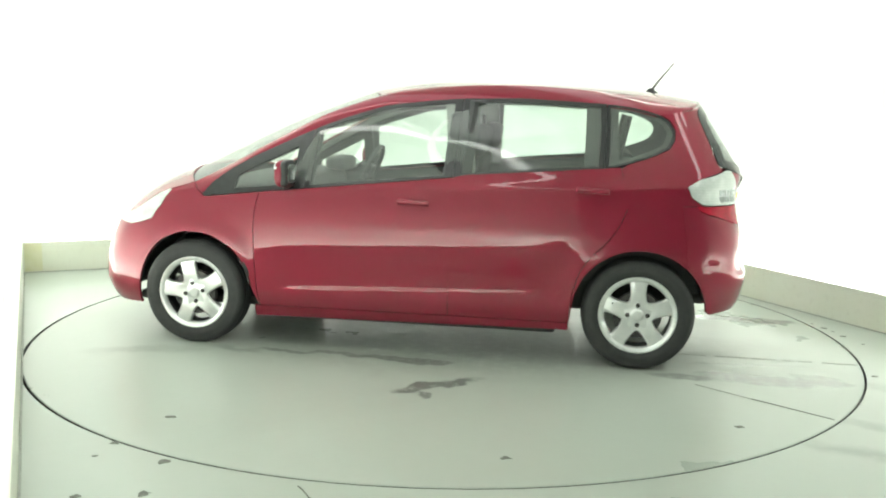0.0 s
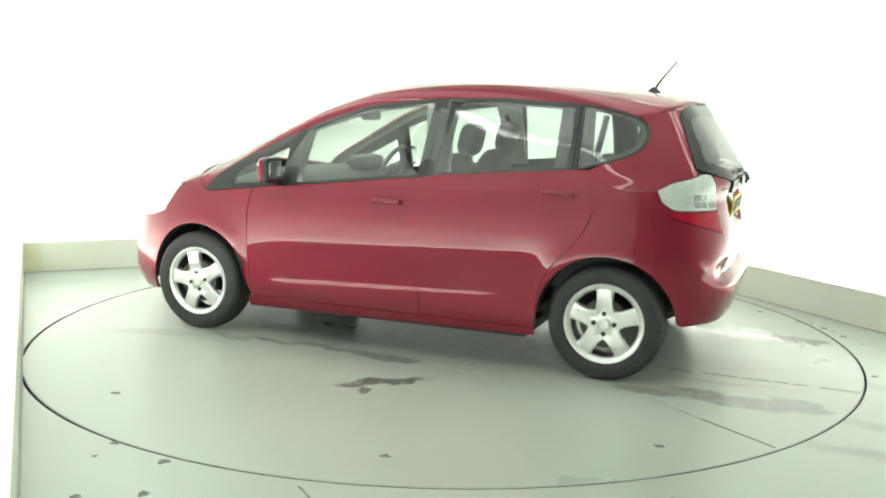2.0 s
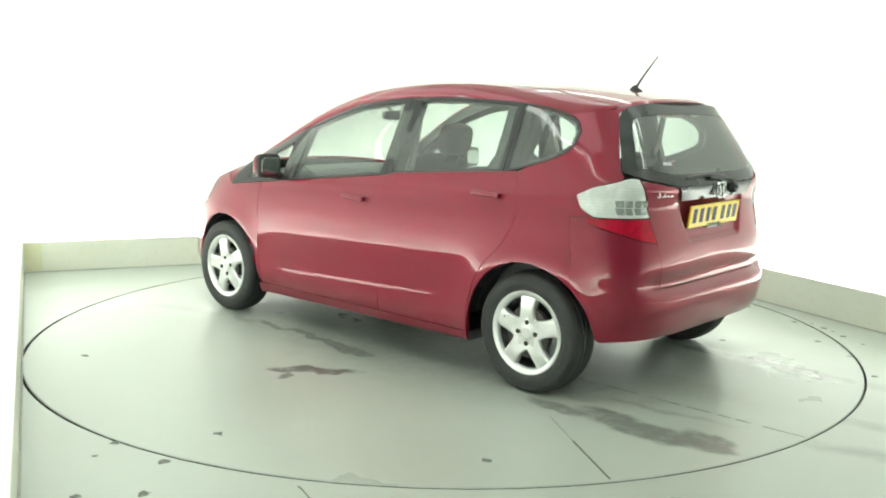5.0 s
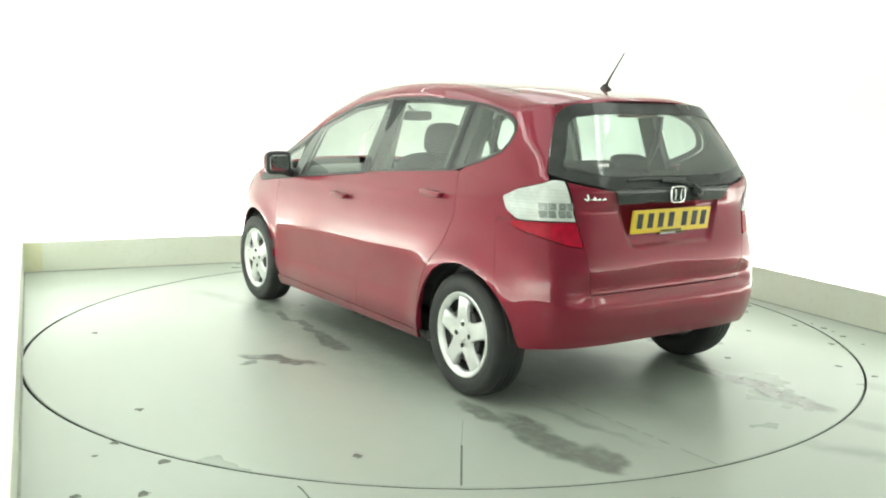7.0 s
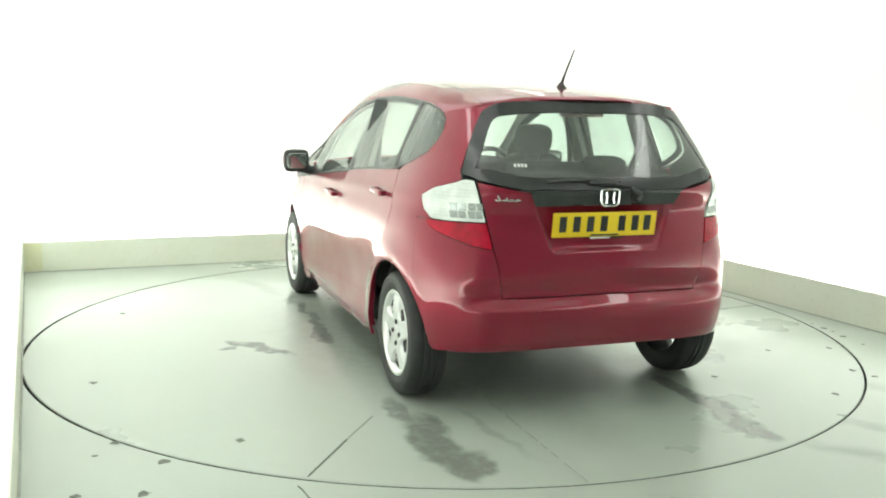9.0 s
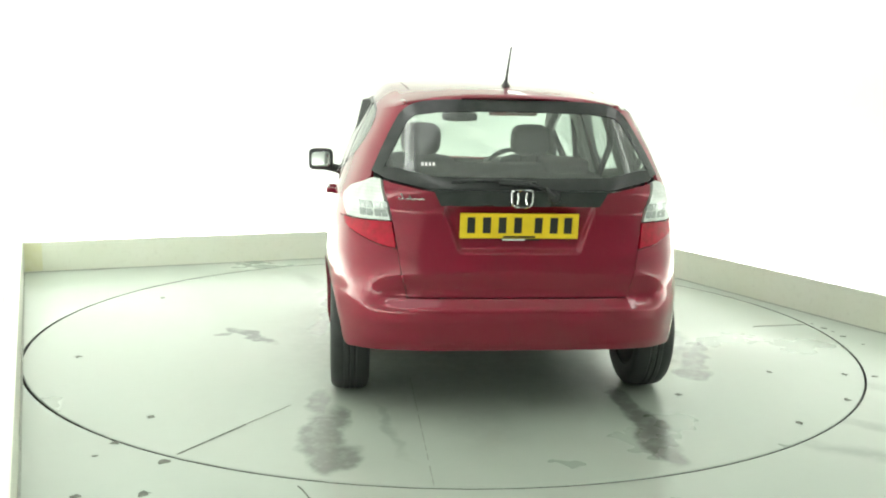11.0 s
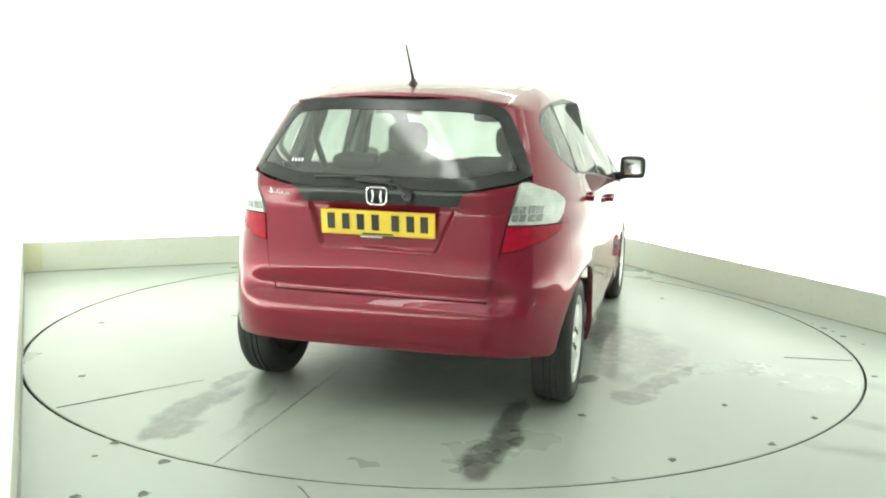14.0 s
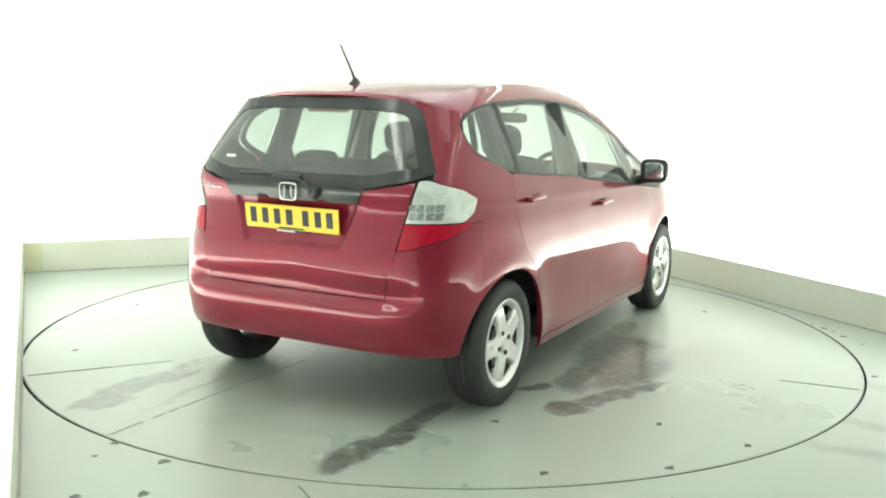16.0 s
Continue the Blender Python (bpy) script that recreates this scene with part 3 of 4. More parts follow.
def grid_faces(bm, rows, closed=False):
    vs = [[bm.verts.new(p) for p in r] for r in rows]
    n = len(vs[0])
    for r0, r1 in zip(vs, vs[1:]):
        for i in range(n if closed else n - 1):
            j = (i + 1) % n
            bm.faces.new((r0[i], r0[j], r1[j], r1[i]))
    return bm


def face_out(bm):
    """Turns an open sheet so that it faces away from the car's middle."""
    bmesh.ops.remove_doubles(bm, verts=bm.verts, dist=2e-4)
    bmesh.ops.recalc_face_normals(bm, faces=bm.faces)
    tot = sum(f.normal.dot(f.calc_center_median() - Vector((0, 0, 0.75))) * f.calc_area() for f in bm.faces)
    if tot < 0:
        bmesh.ops.reverse_faces(bm, faces=bm.faces)
    return bm


def ruled(bottom, top, n=26, m=14, lift=0.0, bm=None):
    """A sheet of the body between two lines of (arc, height) pairs."""
    b, t = resample(bottom, n), resample(top, n)
    rows = [[surf(*(b[i] * (1 - k / m) + t[i] * (k / m)), lift) for i in range(n)] for k in range(m + 1)]
    return grid_faces(bm or bmesh.new(), rows)


def ring(outer, inner, m=2, lift=0.0, dip=0.0):
    n = len(outer)
    rows = []
    for k in range(m + 1):
        f = k / m
        rows.append([surf(*(np.array(outer[i]) * (1 - f) + np.array(inner[i]) * f), lift - dip * f) for i in range(n)])
    return grid_faces(bmesh.new(), rows, closed=True)


def between(a, b, n=20, m=8, bulge=0.0, bm=None, centre=None):
    """A sheet between two lines in space, bulging out from the car."""
    a, b = resample(a, n), resample(b, n)
    rows = []
    for k in range(m + 1):
        f = k / m
        r = []
        for i in range(n):
            p = Vector(a[i] * (1 - f) + b[i] * f)
            if bulge:
                o = (p - Vector((p.x * 0.8, 0, 0.9))).normalized()
                p += o * bulge * 4 * f * (1 - f)
            r.append(p)
        rows.append(r)
    return grid_faces(bm or bmesh.new(), rows)


def crowned(edge, middle, n=24, m=16, power=2.0):
    """A sheet from one side to the other: edges at +-y, a line at y = 0."""
    e, c = resample(edge, n), resample(middle, n)
    rows = []
    for k in range(-m, m + 1):
        v = k / m
        f = abs(v) ** power
        rows.append([Vector((e[i][0] * f + c[i][0] * (1 - f), e[i][1] * v, e[i][2] * f + c[i][2] * (1 - f))) for i in range(n)])
    return grid_faces(bmesh.new(), rows)


def thicken(bm, thick, inner_slot):
    """Gives an open sheet a back and a rim."""
    bm.normal_update()
    bm.verts.ensure_lookup_table()
    front = bm.faces[:]
    rim = [e for e in bm.edges if len(e.link_faces) == 1]
    loops = [(e.link_loops[0].vert, e.link_loops[0].link_loop_next.vert) for e in rim]
    back = {v: bm.verts.new(v.co - v.normal * thick) for v in bm.verts[:]}
    sharp = [(a.co.copy(), b.co.copy(), back[b].co.copy(), back[a].co.copy()) for a, b in loops]
    for f in front:
        bm.faces.new([back[v] for v in reversed(f.verts[:])]).material_index = inner_slot
    for quad in sharp:
        bm.faces.new([bm.verts.new(c) for c in reversed(quad)])
    return bm


def flipped(bm):
    c = bm.copy()
    for v in c.verts:
        v.co.y = -v.co.y
    bmesh.ops.reverse_faces(c, faces=c.faces)
    return c


def both(name, bm, material, label="", thick=0.014, parent=None, out=True, smooth=True):
    """The same part on the near and the far side of the car."""
    if out:
        face_out(bm)
    made = []
    if thick:
        thicken(bm, thick, 1 if isinstance(material, list) else 0)
    for k, b in enumerate((bm.copy(), flipped(bm))):
        par = parent[k] if isinstance(parent, (list, tuple)) else (parent or car)
        made.append(part(name, b, material, par, label, smooth))
    bm.free()
    return made


def single(name, bm, material, label="", thick=0.014, parent=None):
    face_out(bm)
    if thick:
        thicken(bm, thick, 1 if isinstance(material, list) else 0)
    return part(name, bm, material, parent or car, label)


SKIN = [PAINT, TRIM]
G = 0.0018  # half a shut line


def arch(hx, a0, a1, n=16, r=ARCH_R):
    return [sx(hx + r * math.cos(radians(a0 + (a1 - a0) * i / (n - 1))), HUB_Z + r * math.sin(radians(a0 + (a1 - a0) * i / (n - 1)))) for i in range(n)]


# feature lines of the side, as x and height
DLO_LOW = [(1.19, 0.853), (0.86, 0.889), (0.595, 0.917), (-0.235, 1.003), (-0.62, 1.040), (-1.03, 1.070), (-1.16, 1.098), (-1.30, 1.145), (-1.37, 1.180)]
DLO_TOP = [(1.19, 0.868), (1.13, 0.936), (1.04, 1.006), (0.886, 1.096), (0.58, 1.242), (0.422, 1.303), (0.175, 1.377), (-0.076, 1.408), (-0.25, 1.422), (-0.60, 1.430), (-1.03, 1.408), (-1.20, 1.385), (-1.32, 1.352)]


def low_z(x):
    p = sorted(DLO_LOW)
    return float(np.interp(x, [a for a, b in p], [b for a, b in p]))


def top_z(x):
    p = sorted(DLO_TOP)
    return float(np.interp(x, [a for a, b in p], [b for a, b in p]))


def side_line(pts):
    return [sx(x, z) for x, z in pts]


def steps(x0, x1, n, fn):
    return [sx(x0 + (x1 - x0) * i / (n - 1), fn(x0 + (x1 - x0) * i / (n - 1))) for i in range(n)]


SILL_Z = 0.245
# front doors
fd = both("front_door", ruled(steps(0.85 - G, -0.225 + G, 20, lambda x: SILL_Z), steps(0.85 - G, -0.235 + G, 20, lambda x: low_z(x) - 0.004), 24, 80), SKIN, "red front door", 0.03)
# rear doors
RD_EDGE = curved([(-1.125, 1.078), (-1.165, 0.95), (-1.165, 0.86), (-1.10, 0.725), (-0.985, 0.60), (-0.925, 0.50), (-0.893, 0.36), (-0.885, SILL_Z)], 28)
redge = [(a + G, b) for a, b in RD_EDGE]
rd = both("rear_door", ruled([sx(-0.225 - G, SILL_Z + (low_z(-0.235) - 0.004 - SILL_Z) * i / 49) for i in range(50)], [sx(a, b) for a, b in reversed(redge)], 80, 24), SKIN, "red rear door", 0.03)
# sills
both("sill", ruled(steps(0.88, -0.882, 24, lambda x: 0.190 - 0.012 * x), steps(0.88, -0.882, 24, lambda x: SILL_Z - 0.004), 24, 4, 0.001), SKIN, "red sill under the doors")
# front wings
wing = ruled([sx(0.85 + G, SILL_Z)] + arch(HUB_F, 172, 72, 24), side_line([(0.85 + G, low_z(0.85) - 0.004), (0.98, low_z(0.98) - 0.004), (1.18, 0.850), (1.20, 0.866), (1.25, 0.926), (1.32, 0.903), (1.395, 0.878)]), 48, 18)
ruled(arch(HUB_F, 72, 36, 14), side_line([(1.395, 0.878), (1.455, 0.790), (1.514, 0.706)]), 15, 18, 0, wing)
ruled(arch(HUB_F, 36, 3, 14) + [sx(1.603, 0.205)], side_line([(1.514, 0.706), (1.60, 0.680), (1.665, 0.664)]), 20, 18, 0, wing)
both("headlight_surround", ruled(side_line([(1.36, 0.80), (1.48, 0.68), (1.64, 0.64)]), side_line([(1.27, 0.930), (1.45, 0.870), (1.68, 0.735)]), 16, 8, -0.006), SKIN, "red panel behind the headlight", 0.006)
both("front_wing", wing, SKIN, "red front wing")
# rear quarters
q_low = arch(HUB_R, 9, 133, 22)
q_up = [sx(a - G, b) for a, b in reversed(RD_EDGE)][:22] + side_line([(-1.25, 0.872), (-1.36, 0.878), (-1.452, 0.885)])
qbm = ruled([sx(-0.885 - G, SILL_Z)] + q_low, [p for p in q_up], 36, 16)
q_l = [sx(-1.127, 1.070), sx(-1.16, 1.094), sx(-1.30, 1.141), sx(-1.372, 1.176), sx(-1.402, 1.225), sx(-1.402, 1.28), sx(-1.375, 1.325), sx(-1.325, 1.356)]
q_r = [sx(-1.167, 0.864), sx(-1.30, 0.866), sx(-1.452, 0.879), sx(-1.470, 0.986), sx(-1.54, 1.030), ry(0.672, 1.056), ry(0.645, 1.072), ry(0.643, 1.088), ry(0.643, 1.101), ry(0.597, 1.20), ry(0.544, 1.30), ry(0.505, 1.363), ry(0.470, 1.388)]
both("rear_quarter", qbm, SKIN, "red rear wing panel")
pbm = ruled(q_l, q_r, 80, 16, -0.0007)
ruled([sx(-1.452, 0.887), sx(-1.50, 0.888), sx(-1.552, 0.889)], [sx(-1.470, 0.986), sx(-1.498, 0.932), sx(-1.556, 0.8905)], 10, 6, 0, pbm)
both("rear_pillar", pbm, SKIN, "red rear pillar between side window and tailgate")
# rear bumper
b_low = arch(HUB_R, 133.1, 176, 10) + [sx(-1.615, 0.31), ry(0.70, 0.315), ry(0.6, 0.32), ry(0.5, 0.325)]
b_up = side_line([(-1.4530, 0.8845), (-1.53, 0.8862), (-1.548, 0.858), (-1.60, 0.838)]) + [ry(0.67, 0.808), ry(0.62, 0.788), ry(0.532, 0.770), ry(0.515, 0.66), ry(0.497, 0.556)]
bb = ruled(b_low, b_up, 56, 40)
ruled([ry(0.5 * (1 - i / 15), 0.325) for i in range(16)], [ry(0.497 * (1 - i / 15), 0.556) for i in range(16)], 16, 16, 0, bb)
grid_faces(bb, [[surf(*ry(0.497 * (1 - i / 15), 0.556), -lift) for i in range(16)] for lift in (0.0, 0.02, 0.07)])
bb2 = flipped(bb)
add_into(bb, bb2)
single("rear_bumper", bb, SKIN, "red rear bumper")
# tailgate
tg = bmesh.new()
tr_edge = [ry(0.494, 0.561), ry(0.513, 0.66), ry(0.5305, 0.77), ry(0.547, 0.86), ry(0.566, 0.95), ry(0.594, 1.062)]
tr_in = [ry(0.335, 0.562), ry(0.335, 0.70), ry(0.335, 0.80), ry(0.335, 0.90), ry(0.335, 0.957), ry(0.372, 1.018)]
ruled(tr_in, tr_edge, 61, 8, 0, tg)
ruled([ry(0.335 * i / 47, 0.562) for i in range(48)], [ry(0.335 * i / 47, 0.957) for i in range(48)], 48, 60, 0, tg)
tg2 = flipped(tg)
add_into(tg, tg2)
tailgate = single("tailgate", tg, SKIN, "red tailgate with a recess for the plate")
gz = [ry(0.347, 0.960), ry(0.36, 0.985), ry(0.376, 1.020)]
gm = ruled([ry(0.0, 0.960 + 0.068 * i / 8) for i in range(9)], resample(gz + [ry(0.40, 1.028)], 9), 9, 14, 0.012)
g2 = flipped(gm)
add_into(gm, g2)
single("tailgate_trim", gm, GLOSS_BLACK, "gloss black strip above the plate", 0.012)
# tailgate glass with a black border
GT = 1.408


def hatch_loop(s):
    """The rim of the rear window, drawn in by s metres."""
    p = [(0.0, 1.031 + s), (0.20, 1.031 + s), (0.40 - s * 0.5, 1.033 + s), (0.58 - s, 1.070 + s * 0.9), (0.640 - s, 1.098 + s * 0.4), (0.594 - s, 1.20), (0.543 - s, 1.30), (0.502 - s, 1.362 - s * 0.4), (0.440 - s, 1.398 - s * 0.9), (0.35 - s * 0.5, 1.410 - s), (0.2, GT + 0.006 - s), (0.0, GT + 0.008 - s)]
    p = p[:4] + curved(p[4:], 36)
    return [ry(max(0.0, a), b) for a, b in p]


def half_to_full(bm):
    o = flipped(bm)
    add_into(bm, o)
    return bm


hb_o, hb_i = resample(hatch_loop(0.0), 40), resample(hatch_loop(0.052), 40)
rows = [[surf(*(hb_o[i] * (1 - k / 2) + hb_i[i] * (k / 2)), 0.004) for i in range(40)] for k in range(3)]
single("window_border", half_to_full(grid_faces(bmesh.new(), rows)), GLOSS_BLACK, "black border of the rear window", 0.006, tailgate)
hp = resample(hatch_loop(0.050), 60)
hg = ruled([tuple(a) for a in resample(hp[:22], 20)], [tuple(a) for a in resample(hp[21:][::-1], 20)], 20, 16, 0.001)
single("rear_window", half_to_full(hg), REAR_GLASS, "tinted rear window", 0, tailgate)

# side windows: black surround with a pane for each
def window_cell(x_front, x_back, lean_f, lean_b, pane_in, n=14):
    lo = [(x_front + (x_back - x_front) * i / (n - 1), 0) for i in range(n)]
    low = [(x, low_z(x)) for x, _ in lo]
    f2, b2 = x_front + lean_f, x_back + lean_b
    top = [(f2 + (b2 - f2) * i / (n - 1), top_z(f2 + (b2 - f2) * i / (n - 1))) for i in range(n)]
    l, r, d, u = pane_in
    plo = [(x_front - l + (x_back + r - x_front + l) * i / (n - 1), 0) for i in range(n)]
    plow = [(x, low_z(x) + d) for x, _ in plo]
    g2, h2 = f2 - l, b2 + r
    ptop = [(g2 + (h2 - g2) * i / (n - 1), top_z(g2 + (h2 - g2) * i / (n - 1)) - u) for i in range(n)]
    return low, top, plow, ptop


def build_cell(low, top, plow, ptop, parent, inner=None, pane_name="window_pane"):
    o = [sx(*p) for p in low] + [sx(*p) for p in reversed(top)]
    i = [sx(*p) for p in plow] + [sx(*p) for p in reversed(ptop)]
    fr = both("window_surround", ring(o, i, 2, 0.0, 0.004), FRAME_BLACK, "black window surround", 0.018, parent)
    pn = both(pane_name, ruled([sx(*p) for p in plow], [sx(*p) for p in ptop], len(plow), 10, -0.008), GLASS, "", 0, parent)
    if inner:
        k = [sx(*p) for p in inner[0]] + [sx(*p) for p in reversed(inner[1])]
        both("inner_frame", ring(o, k, 2, -0.034, 0.006), PLASTIC, "dark inner window trim", 0.006, parent)
    return fr, pn


fd_in = window_cell(0.595 - G, -0.235 + G, -0.018, -0.028, (0.040, 0.062, 0.014, 0.036), 18)
build_cell(*window_cell(0.595 - G, -0.235 + G, -0.018, -0.028, (0.028, 0.045, 0.012, 0.022), 18), fd, fd_in[2:])
rd_in = window_cell(-0.235 - G, -1.04 + G, -0.028, 0.0, (0.095, 0.105, 0.014, 0.034), 16)
build_cell(*window_cell(-0.235 - G, -1.04 + G, -0.028, 0.0, (0.040, 0.030, 0.012, 0.020), 16), rd, rd_in[2:])
# small front pane
fq_low = [(1.19 - (1.19 - 0.595) * i / 11, low_z(1.19 - (1.19 - 0.595) * i / 11)) for i in range(12)]
fq_top = [(1.19 - (1.19 - 0.577) * i / 11, top_z(1.19 - (1.19 - 0.577) * i / 11)) for i in range(12)]
fq_pl = [(1.00 - (1.00 - 0.660) * i / 11, low_z(1.00 - (1.00 - 0.660) * i / 11) + 0.026) for i in range(12)]
fq_pt = [(0.985 - (0.985 - 0.652) * i / 11, top_z(0.985 - (0.985 - 0.652) * i / 11) - 0.066) for i in range(12)]
build_cell(fq_low, fq_top, fq_pl, fq_pt, car)
# rear side pane
rq_low = [(-1.04 - G, 1.071), (-1.09, 1.080), (-1.16, 1.098), (-1.23, 1.12), (-1.30, 1.145), (-1.37, 1.180), (-1.398, 1.225), (-1.40, 1.262)]
rq_top = [(-1.04 - G, 1.406), (-1.09, 1.402), (-1.14, 1.396), (-1.20, 1.386), (-1.26, 1.373), (-1.32, 1.354), (-1.372, 1.322), (-1.399, 1.275)]
rq_pl = [(-1.095, 1.104), (-1.13, 1.114), (-1.19, 1.133), (-1.25, 1.154), (-1.31, 1.178), (-1.345, 1.20), (-1.362, 1.232), (-1.366, 1.256)]
rq_pt = [(-1.085, 1.372), (-1.12, 1.368), (-1.16, 1.362), (-1.21, 1.352), (-1.26, 1.339), (-1.305, 1.322), (-1.348, 1.296), (-1.365, 1.266)]
rq_gl = [tuple(np.array(a) * 0.65 + np.array(b) * 0.35) for a, b in zip(rq_low, rq_pl)]
rq_gt = [tuple(np.array(a) * 0.65 + np.array(b) * 0.35) for a, b in zip(rq_top, rq_pt)]
build_cell(rq_low, rq_top, rq_gl, rq_gt, car, (rq_pl, rq_pt))

# roof rails, roof, windscreen, bonnet
RAIL = curved([tuple(surf(*sx(1.25, 0.927))), (1.12, 0.690, 1.005), (0.886, 0.655, 1.135), (0.60, 0.612, 1.288), (0.422, 0.585, 1.364), (0.175, 0.560, 1.441), (-0.076, 0.545, 1.478), (-0.30, 0.54, 1.496),
               (-0.60, 0.535, 1.500), (-0.876, 0.525, 1.486), (-1.115, 0.510, 1.458), (-1.33, 0.492, 1.424), (-1.465, 0.482, 1.398)], 48)
DTOP = [tuple(surf(*sx(1.19 - 2.51 * i / 59, top_z(1.19 - 2.51 * i / 59) - 0.008), -0.005)) for i in range(60)] + [tuple(surf(*ry(0.50, 1.388), -0.003))]
both("roof_rail", between(DTOP, RAIL, 60, 6, 0.010), [PAINT, LINER], "red roof rail and windscreen pillar")
rail_top = [p for p in RAIL if p[0] <= 0.20]
rail_fr = [p for p in RAIL if p[0] >= 0.20]
rail_mid = tuple((np.array(rail_fr[-1]) + np.array(rail_top[0])) / 2)
rail_top = [rail_mid] + rail_top
rail_fr = rail_fr + [rail_mid]
ROOF_MID = curved([(0.34, 0, 1.462), (0.20, 0, 1.491), (0.0, 0, 1.519), (-0.3, 0, 1.532), (-0.6, 0, 1.533), (-0.9, 0, 1.518), (-1.2, 0, 1.494), (-1.40, 0, 1.466), (-1.535, 0, 1.440)], 32)
SCREEN_MID = [(1.44 + (0.34 - 1.44) * i / 15, 0, 0.990 + (1.462 - 0.990) * i / 15 + 0.026 * math.sin(math.pi * i / 15)) for i in range(16)]
single("roof", crowned(rail_top, ROOF_MID, 30, 18, 2.8), [PAINT, LINER], "red roof panel", 0.03)
single("windscreen", crowned(rail_fr, SCREEN_MID, 24, 14, 2.2), SCREEN, "", 0)
# dark mouldings along the roof
e_r, c_r, v_r = resample(rail_top, 60), resample(ROOF_MID, 60), 0.90
mould = []
for i in range(14, 50):
    f = v_r ** 2.8
    mould.append(Vector((e_r[i][0] * f + c_r[i][0] * (1 - f), e_r[i][1] * v_r, e_r[i][2] * f + c_r[i][2] * (1 - f) - 0.0048)))
both("roof_moulding", tube(mould, 0.005, 6), TRIM, "black roof moulding", 0, out=False)
# spoiler lip over the rear window
sp_rows = [[], [], [], []]
for k in range(-16, 17):
    v = k / 16
    f = abs(v) ** 2.8
    roof_edge = Vector((-1.465 * f - 1.535 * (1 - f), 0.482 * v, 1.398 * f + 1.440 * (1 - f)))
    gy = 0.490 * abs(v)
    g = surf(*ry(gy, float(np.interp(gy, [0, 0.2, 0.40, 0.445, 0.490], [1.417, 1.4155, 1.406, 1.398, 1.376]))), 0.001)
    g.y *= math.copysign(1, v)
    lip = 1 - f
    sp_rows[0].append(roof_edge + Vector((0.012, 0, 0.0015)))
    sp_rows[1].append(roof_edge + Vector((-0.022 * lip - 0.004, 0, -0.004)))
    sp_rows[2].append(roof_edge + Vector((-0.034 * lip - 0.006, 0, -0.016)))
    sp_rows[3].append(g)
single("spoiler", grid_faces(bmesh.new(), sp_rows), PAINT, "red lip above the rear window", 0.008)
BONNET_EDGE = curved([tuple(surf(*sx(x, z), 0.001)) for x, z in ((1.25, 0.928), (1.32, 0.906), (1.40, 0.884), (1.46, 0.866), (1.53, 0.826), (1.60, 0.780), (1.68, 0.738))] + [tuple(surf(*fy(0.55, 0.715), 0.001))], 24)
BONNET_MID = curved([(1.44, 0, 0.990), (1.56, 0, 0.948), (1.70, 0, 0.878), (1.80, 0, 0.81), (1.87, 0, 0.715)], 20)
single("bonnet", crowned(BONNET_EDGE, BONNET_MID, 22, 14, 2.6), SKIN, "red bonnet")
# front bumper
fbl = [sx(1.603, 0.205), fy(0.70, 0.195), fy(0.6, 0.19), fy(0.4, 0.19), fy(0.2, 0.19), fy(0.0, 0.19)]
fbt = [sx(1.62, 0.685), fy(0.70, 0.69), fy(0.62, 0.69), fy(0.5, 0.70), fy(0.4, 0.70), fy(0.3, 0.705), fy(0.15, 0.71), fy(0.0, 0.71)]
single("front_bumper", half_to_full(ruled(fbl, fbt, 34, 18, -0.004)), SKIN, "red front bumper")
gr = half_to_full(ruled([fy(0.42 * (1 - i / 11), 0.30) for i in range(12)], [fy(0.50 * (1 - i / 11), 0.44) for i in range(12)], 12, 6, 0.006))
single("lower_grille", gr, TRIM, "black lower grille", 0.01)
gr = half_to_full(ruled([fy(0.36 * (1 - i / 11), 0.57) for i in range(12)], [fy(0.42 * (1 - i / 11), 0.66) for i in range(12)], 12, 6, 0.006))
single("upper_grille", gr, GLOSS_BLACK, "black upper grille", 0.01)
# headlights
hl_low = [sx(1.397, 0.876), sx(1.457, 0.791), sx(1.517, 0.709), sx(1.60, 0.684), sx(1.665, 0.668), fy(0.60, 0.690)]
hl_top = [sx(1.402, 0.882), sx(1.46, 0.862), sx(1.53, 0.822), sx(1.60, 0.776), sx(1.68, 0.735), fy(0.56, 0.712)]
both("headlight", ruled(hl_low, hl_top, 40, 10, 0.003), LAMP_CLEAR, "clear swept-back headlight", 0.02)

# tail lights
tl_top = [sx(-1.474, 0.990), sx(-1.54, 1.027), ry(0.672, 1.053), ry(0.645, 1.067), ry(0.625, 1.072), ry(0.602, 1.068)]
tl = both("tail_light", ruled([sx(-1.475, 0.982), sx(-1.50, 0.930), sx(-1.56, 0.893), ry(0.68, 0.892), ry(0.62, 0.892), ry(0.560, 0.892)], tl_top, 22, 10, 0.005), LAMP_CLEAR, "clear tail light lens", 0.025)
both("red_lamp", ruled([sx(-1.545, 0.862), sx(-1.60, 0.842), ry(0.67, 0.812), ry(0.62, 0.792), ry(0.538, 0.775)], [sx(-1.53, 0.888), sx(-1.60, 0.886), ry(0.68, 0.886), ry(0.62, 0.886), ry(0.556, 0.886)], 20, 6, 0.004), LAMP_RED, "red brake lamp", 0.025, tl)
for r in range(2):
    for c in range(4):
        y0, z0 = 0.570 + c * 0.028 + (0.006 if c > 1 else 0.0), 0.906 + r * 0.034
        both("lamp_cell", ruled([ry(y0, z0), ry(y0 + 0.0255, z0)], [ry(y0 + 0.004, z0 + 0.031), ry(y0 + 0.0295, z0 + 0.031)], 3, 2, 0.0068), LAMP_CELL, "", 0.001, tl)

